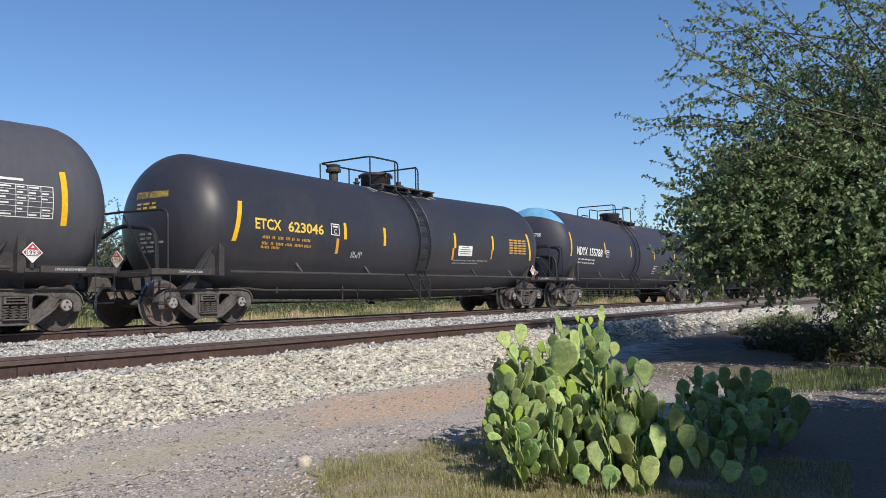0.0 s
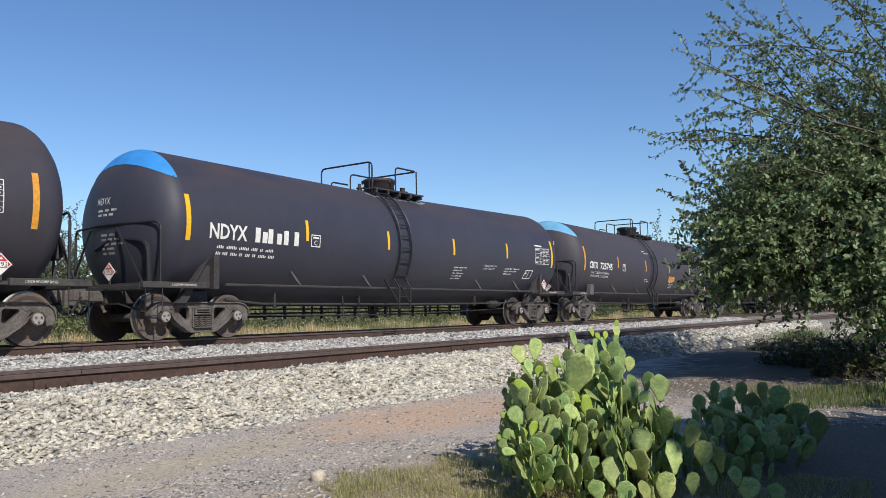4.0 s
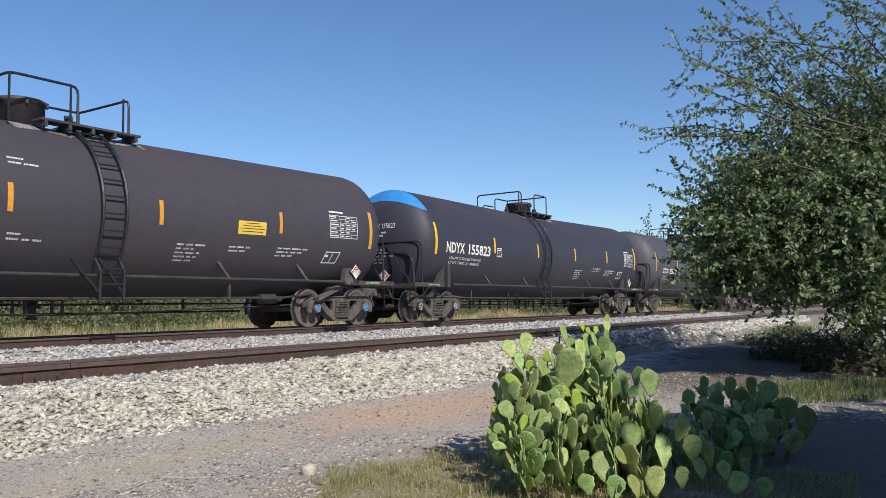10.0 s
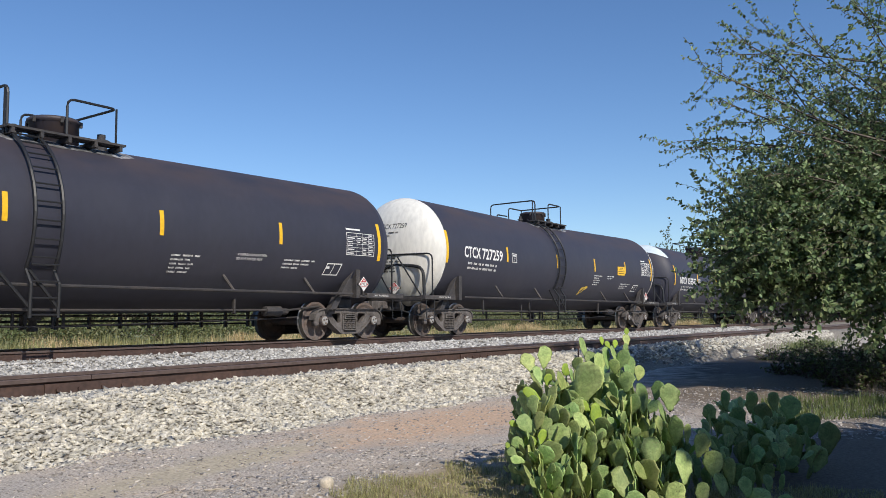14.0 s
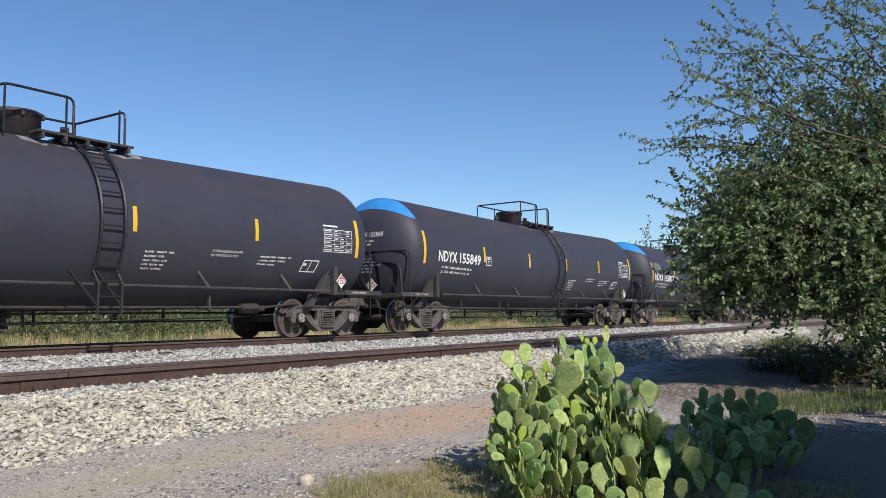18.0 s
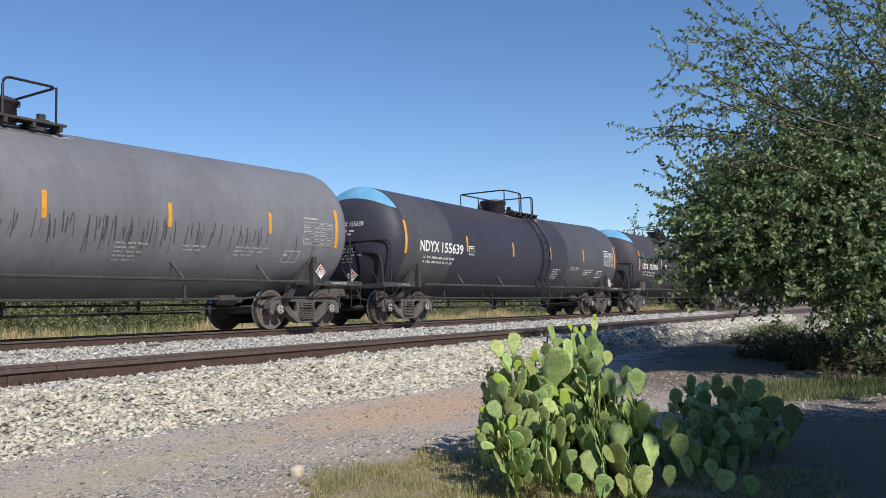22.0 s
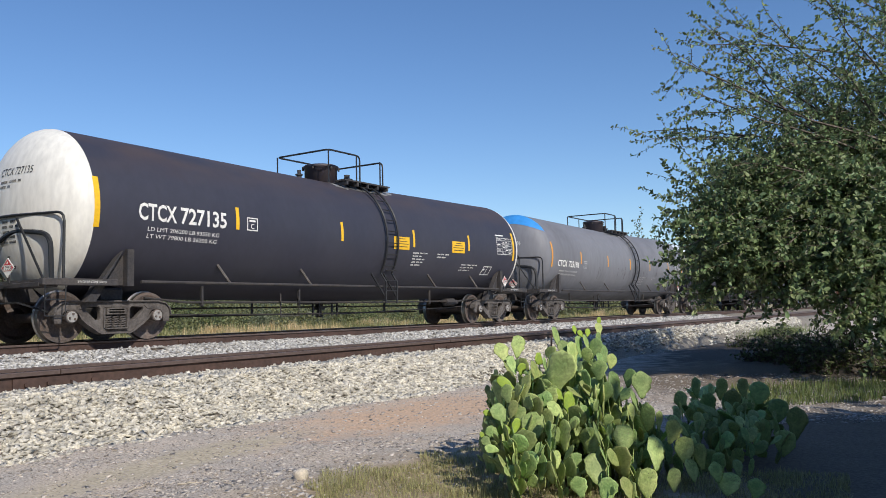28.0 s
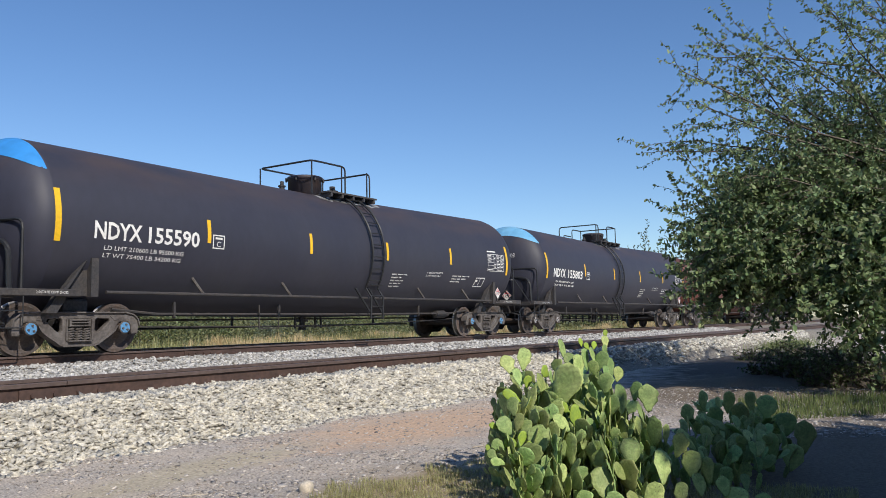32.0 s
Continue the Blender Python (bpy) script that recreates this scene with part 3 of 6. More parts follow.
def cast_plate(outlines, half, bevel):
    """A cast plate in x and z with rounded edges; the first outline is its edge, the rest are holes."""
    cu = bpy.data.curves.new("plate", "CURVE")
    cu.dimensions, cu.fill_mode, cu.extrude, cu.bevel_depth, cu.bevel_resolution, cu.offset = "2D", "BOTH", half - bevel, bevel, 1, -bevel
    for pts in outlines:
        sp = cu.splines.new("POLY")
        sp.points.add(len(pts) - 1)
        for q, (x, z) in zip(sp.points, pts):
            q.co = (x, z, 0, 1)
        sp.use_cyclic_u = True
    ob = bpy.data.objects.new("plate", cu)
    me = bpy.data.meshes.new_from_object(ob)
    bpy.data.objects.remove(ob)
    bpy.data.curves.remove(cu)
    me.transform(Matrix.Rotation(math.pi / 2, 4, "X"))
    return me


def side_frame_mesh():
    """A cast three-piece side frame: a deep top chord, pedestal jaws over the bearings, triangular windows and the spring opening."""
    bm = bmesh.new()
    half = [(.5, .285), (.94, .272), (1.08, .235), (1.17, .15), (1.205, .02), (1.19, -.115), (1.05, -.12), (1.03, .05), (.985, .105), (.80, .105), (.75, .05), (.69, -.04), (.58, -.125), (.45, -.21), (.37, -.27), (.29, -.305)]
    edge = half + [(-x, z) for x, z in half[::-1]]
    tri = [(.575, .165), (.345, .175), (.315, .145), (.305, -.03), (.345, -.075), (.40, -.06), (.56, .075), (.60, .13)]
    window = [(-.225, .165), (.225, .165), (.225, -.215), (-.225, -.215)]
    me = cast_plate([edge, tri, [(-x, z) for x, z in tri[::-1]], window], .062, .014)
    bm.from_mesh(me)
    bpy.data.meshes.remove(me)
    box(bm, -.92, .92, -.105, .105, .262, .29, .008)
    for s in (-1, 1):
        def plate(poly, y0, y1):
            q = [(x * s, z) for x, z in poly]
            prism(bm, q if s > 0 else q[::-1], y0, y1)
        # rolled flanges along the diagonal, round the end and beside the springs
        plate([(.29, -.32), (.38, -.285), (.46, -.225), (.595, -.14), (.705, -.05), (.762, .045), (.735, .05), (.68, -.03), (.57, -.11), (.44, -.195), (.36, -.255), (.29, -.29)], -.105, .105)
        plate([(.92, .292), (1.09, .25), (1.185, .16), (1.223, .02), (1.207, .02), (1.168, .15), (1.075, .232), (.92, .264)], -.1, .1)
        plate([(.228, .16), (.252, .16), (.252, -.21), (.228, -.21)], -.09, .09)
        plate([(.80, .103), (.98, .103), (.955, .06), (.825, .06)], -.09, .085)
        plate([(.60, .21), (.72, .225), (.78, .15), (.68, .135)], -.075, -.06)
    box(bm, -.31, .31, -.1, .1, -.325, -.295, .008)
    box(bm, -.222, .222, -.125, .125, -.235, -.21, .006)
    # the bolster's end in its opening, with two slots
    for z0, z1 in ((.13, .16), (.085, .11), (.03, .06)):
        box(bm, -.2, .2, -.11, .06, z0, z1, .006)
    for x in (-.18, .18):
        box(bm, x - .022, x + .022, -.105, .06, .03, .155)
    box(bm, -.2, .2, -.02, .06, .03, .155)
    bmesh.ops.recalc_face_normals(bm, faces=bm.faces[:])
    return finish("side_frame", bm, dustysteel)


def spring_mesh():
    bm = bmesh.new()
    for x, y in ((-.15, -.05), (0, -.05), (.15, -.05), (-.08, .07), (.08, .07)):
        n = 44
        tube(bm, [(x + .062 * math.cos(k * .8), y + .062 * math.sin(k * .8), -.21 + .235 * k / n) for k in range(n)], .0145, 5)
    return finish("spring_nest", bm, dustysteel)


def truck_parts(parent, x, cap, casting, spring, wheels):
    bm = bmesh.new()
    box(bm, -.19, .19, -1.0, 1.0, -.0, .17, .02)
    box(bm, -.16, .16, -.35, .35, .09, .24, .02)
    for y in (-.62, .62):
        box(bm, -.75, .75, y - .03, y + .03, -.1, -.02)
    for s in (-1, 1):
        box(bm, s * .42 - .04, s * .42 + .04, -.9, .9, -.16, -.06)
    truck = part("truck", bm, steel, parent, "rusty two-axle freight truck", at=pose(x, 0, WHEEL))
    for y in (-1.0, 1.0):
        part("side_frame", casting, None, truck, at=pose(0, y * 1.02, 0))
        part("spring_nest", spring, None, truck, at=pose(0, y, 0))
    for s in (-1, 1):
        part("wheelset", wheels, None, truck, at=pose(s * AXLE, 0, 0))
    return truck


def ladder_parts(car, x0, x1):
    """A ladder that follows the shell, with its foot below the running pipe: two stringers and each rung."""
    rr = R + 0.09

    def stringer(x):
        bm = bmesh.new()
        pts = [(x, -R, ZC - 1.75), (x, -(R + .02), ZC - 1.2)]
        pts += [(x, -rr * math.cos(a), ZC + dip(x) + rr * math.sin(a)) for a in np.linspace(-.55, 1.32, 14)]
        tube(bm, pts, .03, 6)
        return bm
    ladder = part("ladder", stringer(x0), pipeblack, car, "black side ladder")
    part("stringer", stringer(x1), pipeblack, ladder)
    bm = bmesh.new()
    tube(bm, [(x0, 0, 0), (x1, 0, 0)], .017, 5)
    rung = finish("rung", bm, pipeblack)
    for k in range(4):
        part("rung", rung, None, ladder, at=pose(0, -(R + .01), ZC - 1.7 + k * .27))
    for k in range(10):
        a = -.42 + k * .185
        part("rung", rung, None, ladder, at=pose(0, -rr * math.cos(a), ZC + dip(x0) + rr * math.sin(a)))
    for a, b in ((x0 - .5, x0), (x0 + .02, x1)):
        bm = bmesh.new()
        tube(bm, [(a, -(R - .08), 1.42), (b, -(R - .02), .82)], .03, 6)
        part("ladder_brace", bm, pipeblack, ladder)


def top_parts(car, kind):
    """Manway dome, valve fittings, walkway and railings over the waist. Kinds: A closed railing, C the same further forward, E with a vent, B two loops."""
    zt = ZC + R - SAG
    o = {"A": -.05, "B": .12, "C": -.48, "E": .1}[kind]
    bm = bmesh.new()
    lathe(bm, [(zt - .1, .43), (zt + .36, .43), (zt + .38, .47), (zt + .43, .47), (zt + .46, .42), (zt + .48, 0.0)], 22, "z", (o - .08, 0, 0))
    dome = part("manway_dome", bm, black, car, "round black manway dome with bolts", True)
    for k in range(6):
        a = k * 1.047 + .3
        bm = bmesh.new()
        box(bm, -.024, .024, -.024, .024, -.06, .05, .008)
        part("bolt", bm, steel, dome, at=pose(o - .08 + .47 * math.cos(a), .47 * math.sin(a), zt + .38))
    for x, y, r, h in ((.75, -.2, .11, .3), (.95, .3, .07, .24), (-.75, .15, .07, .28)):
        bm = bmesh.new()
        lathe(bm, [(zt - .05, r), (zt + h * .5, r), (zt + h * .5, r * 1.4), (zt + h * .62, r * 1.4), (zt + h * .62, r * .7), (zt + h, r * .7)], 12, "z", (o + x, y, 0))
        part("valve", bm, steel, car)
    if kind == "E":
        bm = bmesh.new()
        lathe(bm, [(zt - .05, .12), (zt + .3, .12), (zt + .3, .2), (zt + .36, .21), (zt + .42, .17), (zt + .48, .2), (zt + .52, .1)], 14, "z", (-1.8, 0, 0))
        part("vent", bm, steel, car)
    a0, a1 = {"A": (-.2, 1.7), "C": (-.65, 1.35), "E": (-.9, 1.7), "B": (-1.25, .95)}[kind]
    bm = bmesh.new()
    for x in np.linspace(a0 + .1, a1 - .1, 5):
        box(bm, x - .03, x + .03, -.9, .9, zt - .12, zt - .02)
    way = part("walkway", bm, steel, car, "black steel grating walkway")
    bm = bmesh.new()
    box(bm, a0, a1, -.045, .045, -.02, .02)
    plank = finish("walkway_plank", bm, steel)
    for y in (-.86, -.74, -.62, .62, .74, .86):
        part("walkway_plank", plank, None, way, at=pose(0, y, zt))
    h = 4.59
    runs = []
    if kind == "B":
        runs.append(rounded([(-1.2, -.78, zt - .1), (-1.2, -.78, h), (-1.2, 1.05, h), (-1.2, 1.05, zt - .3)], .14))
        runs.append(rounded([(-.12, -.72, zt - .1), (-.12, -.72, h), (.85, -.72, h), (.85, .95, h), (-.1, .95, h), (-.1, .95, zt - .2)], .14))
        runs.append(rounded([(-.85, 1.0, zt - .2), (-.85, 1.0, zt + .4), (-.15, 1.0, zt + .4)], .1))
        posts = ((.85, -.72), (.85, .95), (-1.2, -.68))
    else:
        e = {"A": 0, "C": -.42, "E": -.5}[kind]
        x1 = 1.62 + e
        runs.append(rounded([(.5 + e, -.82, zt - .05), (.5 + e, -.82, h), (-.75 + e, -.82, h), (-.75 + e, .98, h), (x1, .98, h), (x1, -.72, h), (x1, -.72, zt - .05)], .14))
        posts = ((-.75 + e, -.82), (-.75 + e, .98), (.36 + e, -.82), (x1, .98), (.5 + e, .98), (x1 - .12, -.72))
    for pts in runs:
        bm = bmesh.new()
        tube(bm, pts, .024, 6)
        part("handrail", bm, pipeblack, car, "black pipe handrail round the manway")
    for x, y in posts:
        bm = bmesh.new()
        tube(bm, [(x, y, zt - .12), (x, y, h)], .021, 5)
        part("handrail_post", bm, pipeblack, car)
    bm = bmesh.new()
    n = 8
    rows = [[bm.verts.new((x + .12 * math.sin(3 * a + 5 * x), -(R + .004) * math.cos(a), ZC + dip(x) + (R + .004) * math.sin(a))) for a in np.linspace(1.02 + .05 * math.sin(x * 7), 1.3, 5)] for x in np.linspace(a0 - .3, a1 + .25, n)]
    for p, q in zip(rows, rows[1:]):
        for k in range(4):
            bm.faces.new((p[k], q[k], q[k + 1], p[k + 1]))
    part("worn_patch", bm, palegrey, car, "bare grey worn paint under the walkway")


def under_parts(car):
    """Running pipes, brackets, end platforms, couplers and brake gear."""
    for y in (-1.44, 1.44):
        bm = bmesh.new()
        tube(bm, [(-6.7, y, 1.085), (6.7, y, 1.085)], .032, 8)
        part("running_pipe", bm, steel, car)
        for x in (-4.75, -2.3, 2.9, 5.2):
            bm = bmesh.new()
            s = -1 if y < 0 else 1
            tube(bm, [(x + .2, y, 1.09), (x - .02, s * (R * math.cos(.63) + .01), ZC - R * math.sin(.63) + .02)], .03, 6)
            part("pipe_strut", bm, dustysteel, car)
    for s in (-1, 1):
        for y in (-1, 1):
            bm = bmesh.new()
            c = s * TRUCK - (.11 if s > 0 else -.03)
            prism(bm, [(c - .06, 1.68), (c + .08, 1.68), (c + .08, 1.0), (c - .06, 1.0)], y * 1.30, y * 1.47)
            prism(bm, [(c + .08, 1.68), (c - .2, 1.69), (c - .2, 1.655), (c + .08, 1.63)], y * 1.22, y * 1.38)
            prism(bm, [(c - .06, 1.64), (c - .14, 1.62), (c - .58, 1.02), (c - .02, 1.02)], y * 1.30, y * 1.34)
            prism(bm, [(c - .12, 1.65), (c - .16, 1.62), (c - .62, 1.02), (c - .54, 1.02)], y * 1.30, y * 1.44)
            prism(bm, [(c - .58, 1.02), (c - .38, 1.02), (c - .58, .72), (c - .78, .72)], y * 1.15, y * 1.3)
            bmesh.ops.recalc_face_normals(bm, faces=bm.faces[:])
            part("bolster_bracket", bm, steel, car)
        bm = bmesh.new()
        box(bm, min(s * 6.1, s * 8.55), max(s * 6.1, s * 8.55), -.2, .2, .72, 1.02, .02)
        box(bm, s * TRUCK - .25, s * TRUCK + .25, -.95, .95, .74, .98, .03)
        part("stub_sill", bm, steel, car)
        x0, x1 = sorted((s * 7.2, s * 8.62))
        a, b = sorted((s * 8.28, s * 8.62))
        bm = bmesh.new()
        box(bm, a, b, -1.36, 1.36, .97, 1.06, .01)
        plat = part("end_platform", bm, steel, car, "steel end platform with grating")
        bm = bmesh.new()
        box(bm, -.02, .02, -1.34, 1.34, 0, .04)
        gb = finish("grating_bar", bm, steel)
        for k in range(5):
            part("grating_bar", gb, None, plat, at=pose(a + .03 + k * .07, 0, 1.063))
        for y in (-1, 1):
            bm = bmesh.new()
            box(bm, x0, x1, y * 1.42 - .06, y * 1.42 + .06, 1.0, 1.12, .01)
            beam = part("side_beam", bm, steel, car)
            if y < 0:
                bm = word_mesh("2 INCH HF COMP SHOES", .045, .56)
                for v in bm.verts:
                    v.co = (s * 7.72 - .28 + v.co.x, -1.484, 1.043 + v.co.y)
                tagged(part("stencil", bm, white, beam), kind="stuff")
        bm = bmesh.new()
        e = s * 8.5
        tube(bm, rounded([(s * 8.22, -1.42, 1.1), (s * 8.22, -1.42, 2.27), (e, -.3, 2.27), (e, .3, 2.27), (s * 8.22, 1.42, 2.27), (s * 8.22, 1.42, 1.1)], .16), .024, 6)
        part("end_handrail", bm, pipeblack, car)
        for y in (-1.42, 1.42):
            bm = bmesh.new()
            tube(bm, [(s * 8.45, y * .86, 1.08), (e, y * .3, 2.2)], .022, 5)
            part("rail_brace", bm, pipeblack, car)
        for y in (-1.46, 1.46):
            bm = bmesh.new()
            tube(bm, rounded([(s * 8.2, y, 1.08), (s * 8.2, y, .48), (s * 8.57, y, .48), (s * 8.57, y, 1.08)], .04), .011, 5)
            tube(bm, [(s * 8.2, y, .76), (s * 8.57, y, .76)], .011, 5)
            part("sill_step", bm, pipeblack, car)
        bm = bmesh.new()
        x0, x1 = sorted((s * 8.5, s * 9.0))
        box(bm, x0, x1, -.11, .11, .76, .98, .03)
        prism(bm, [(s * 8.86, .70), (s * 9.12, .70), (s * 9.12, 1.02), (s * 8.86, 1.02)], -.2 if s > 0 else -.02, .02 if s > 0 else .2)
        bmesh.ops.recalc_face_normals(bm, faces=bm.faces[:])
        part("coupler", bm, dustysteel, car, "rusty knuckle coupler")
        bm = bmesh.new()
        tube(bm, [(s * (8.5 + .08 * k), -.35 * s - .05, .85 - .32 * math.sin(k / 7 * 3.14)) for k in range(8)], .03, 6)
        tube(bm, [(s * 8.3, -1.1, .55), (s * 8.55, -.6, .72), (s * 8.5, .6, .72), (s * 8.3, 1.1, .55)], .02, 5)
        part("air_hose", bm, pipeblack, car)
    bm = bmesh.new()
    tube(bm, [(-6.2, -.85, .80), (-5.2, -.85, .71), (0, -.85, .69), (5.2, -.85, .71), (6.2, -.85, .80)], .026, 6)
    part("brake_pipe", bm, steel, car)
    for y, z in ((.55, .60), (1.05, .42)):
        bm = bmesh.new()
        tube(bm, [(-5.6, y, z), (5.6, y, z)], .022, 6)
        part("brake_pipe", bm, steel, car)
    for x in (-4.8, -1.9, 3.6):
        bm = bmesh.new()
        box(bm, x - .025, x + .025, -.88, -.82, .62, 1.05)
        part("pipe_hanger", bm, steel, car)
        bm = bmesh.new()
        box(bm, x + .27, x + .31, 1.02, 1.08, .40, 1.1)
        part("pipe_hanger", bm, steel, car)
    bm = bmesh.new()
    lathe(bm, [(.0, .0), (.0, .1), (.06, .1), (.06, .07), (.2, .07), (.2, .15), (.26, .15), (.26, .1), (.5, .1)], 14, "z", (-.25, 0, .32))
    box(bm, -.75, .25, -.22, .22, .66, .78, .02)
    for x in (-.72, -.5, .0, .2):
        box(bm, x - .022, x + .022, -.24, -.2, .36, .7)
    part("bottom_outlet", bm, steel, car)
    bm = bmesh.new()
    lathe(bm, [(-.26, .0), (-.24, .11), (.2, .12), (.26, .07), (.42, .07)], 14, "x", (4.75, -.8, .68))
    part("brake_cylinder", bm, steel, car)
    bm = bmesh.new()
    tube(bm, [(-2.6, -.95, .9), (-2.6, -.95, .38), (-2.0, -.95, .38), (-2.0, -.95, .9)], .018, 5)
    part("sill_loop", bm, steel, car)
    bm = bmesh.new()
    tube(bm, [(-5.4, -.6, .46), (0, -.6, .40), (4.4, -.7, .5), (5.6, -.7, .55)], .016, 5)
    part("brake_rod", bm, steel, car)
    bm = bmesh.new()
    lathe(bm, [(0, .2), (.03, .22), (.06, .2), (.08, .08), (.12, .06)], 18, "x", (8.54, -.45, 1.72))
    box(bm, 8.45, 8.54, -.58, -.32, 1.5, 1.95, .03)
    tube(bm, [(8.5, -.45, 1.05), (8.5, -.45, 1.5)], .025, 6)
    part("hand_brake", bm, steel, car, "hand brake housing and wheel")
    bm = bmesh.new()
    tube(bm, rounded([(-8.3, -1.2, 1.1), (-8.32, -1.18, 1.9), (-8.42, -.2, 2.02), (-8.48, .3, 1.8)], .26, 5), .045, 7)
    part("bent_pipe", bm, pipeblack, car)


def saddle_parts(car):
    """Low rounded saddle plates over the trucks of the weathered cars."""
    for s in (-1, 1):
        for y in (-1, 1):
            bm = bmesh.new()
            c = s * (TRUCK - .1)
            prism(bm, rounded_poly([(c - .2, 1.02), (c + .2, 1.02), (c + .17, 1.42), (c - .14, 1.42)], .1), y * 1.30, y * 1.44)
            prism(bm, [(c - .2, 1.0), (c - .9, .72), (c - .9, .62), (c + .1, .98)], y * 1.12, y * 1.25)
            bmesh.ops.recalc_face_normals(bm, faces=bm.faces[:])
            part("saddle_plate", bm, dustysteel, car)


def rounded_poly(pts, r):
    """A closed outline in x and z with its corners rounded."""
    n = len(pts)
    out = []
    for i in range(n):
        p, q, w = (Vector((*pts[(i + k) % n], 0)) for k in (-1, 0, 1))
        out += [(v.x, v.y) for v in rounded([p, q, w], r, 3)[1:-1]]
    return out


def steam_pipes(car):
    """Two pipes with close hangers along the far lower side."""
    for z in (.70, .50):
        bm = bmesh.new()
        tube(bm, [(-5.7, .95, z), (5.6, .95, z)], .024, 6)
        part("steam_pipe", bm, steel, car)
    bm = bmesh.new()
    box(bm, -.03, .03, .9, .96, .34, 1.2)
    hanger = finish("steam_pipe_hanger", bm, steel)
    for k in range(17):
        part("steam_pipe_hanger", hanger, None, car, at=pose(-5.5 + .69 * k, 0, 0))


def placard_mesh():
    """A diamond hazard placard on a plate: red above, white band, symbols and number as plain bars."""
    bm = bmesh.new()
    d = .175

    def quad(pts, y, m):
        f = bm.faces.new([bm.verts.new((x, y, z)) for x, z in pts])
        f.material_index = m
    prism(bm, [(-d, 0), (0, -d), (d, 0), (0, d)], 0, .01)
    quad([(-d, 0), (0, -d), (d, 0), (0, d)], -.002, 0)
    k = d * .88
    quad([(-k, 0), (-k * .62, -k * .38), (k * .62, -k * .38), (k, 0), (k * .62, k * .38), (0, k), (-k * .62, k * .38)], -.005, 1)
    quad([(-.11, -.045), (.11, -.045), (.11, .045), (-.11, .045)], -.008, 0)
    digits = word_mesh("1993", .075, .2)
    for v in digits.verts:
        v.co = (v.co.x - .1, -.011, v.co.y - .038)
    for f in digits.faces:
        f.material_index = 2
    me = bpy.data.meshes.new("digits")
    digits.to_mesh(me)
    digits.free()
    bm.from_mesh(me)
    bpy.data.meshes.remove(me)
    quad([(-.03, .075), (.03, .075), (0, .12)], -.008, 0)
    return finish("placard", bm, [white, red, darktext])


PLACARD = placard_mesh()


# layout by family: mark (start, width), number (start, width), their foot and height, inner tape marks, plate, table (start, foot), rise of the shell
LAYOUT = {
    "NA": ((-7.03, .96), (-5.93, 1.17), 2.03, .31, (-4.52, -1.57, 1.29, 4.26), -4.43, (6.35, 2.02), -.10),
    "NB": ((-7.19, .97), (-6.0, 1.26), 2.01, .31, (-4.46, -1.52, 1.47, 4.47), -4.34, (6.33, 2.02), -.10),
    "C": ((-7.33, .78), (-6.34, 1.18), 2.03, .26, (-4.6, -1.5, 1.34, 4.44), -4.06, (6.03, 2.14), -.04),
    "CB": ((-7.3, .78), (-6.3, 1.16), 2.03, .26, (-4.55, -1.45, 1.52, 4.47), -4.08, (6.02, 2.12), -.08),
    "W": ((-6.86, .86), (-5.91, 1.15), 2.24, .33, (-4.46, -1.12, 1.88, 4.74), -4.2, (6.45, 2.21), 0.0),
    "G": ((-7.22, .81), (-6.29, .95), 1.97, .25, (-5.16, -2.43, .15, 2.68, 5.33), -4.9, (6.4, 1.95), -.04),
    "NW": ((-7.4, 1.1), (-6.1, 1.33), 2.03, .31, (-4.6, -1.62, 1.4, 4.36), -4.44, (6.42, 2.02), -.10),
    "S": ((-6.78, .8), (-5.83, .97), 1.88, .24, (-4.67, -2.1, 1.15, 4.3), -4.52, (6.42, 2.02), -.08),
    "E": ((-6.11, .77), (-5.13, 1.17), 2.03, .24, (-3.18, -1.62, 1.74, 3.94), -3.7, (5.0, 1.88), -.28),
}


def family(lead, kind, rails):
    if kind == "etcx":
        return "E"
    if kind == "slate":
        return "S"
    if kind == "grey":
        return "G"
    if kind in ("white", "rust"):
        return "W"
    if lead.startswith("CBTX"):
        return "CB" if rails == "B" else "C"
    if lead == "NDYX 155807":
        return "NW"
    if lead == "NDYX 155586":
        return "NA"
    return "NA" if rails == "A" else "NB"


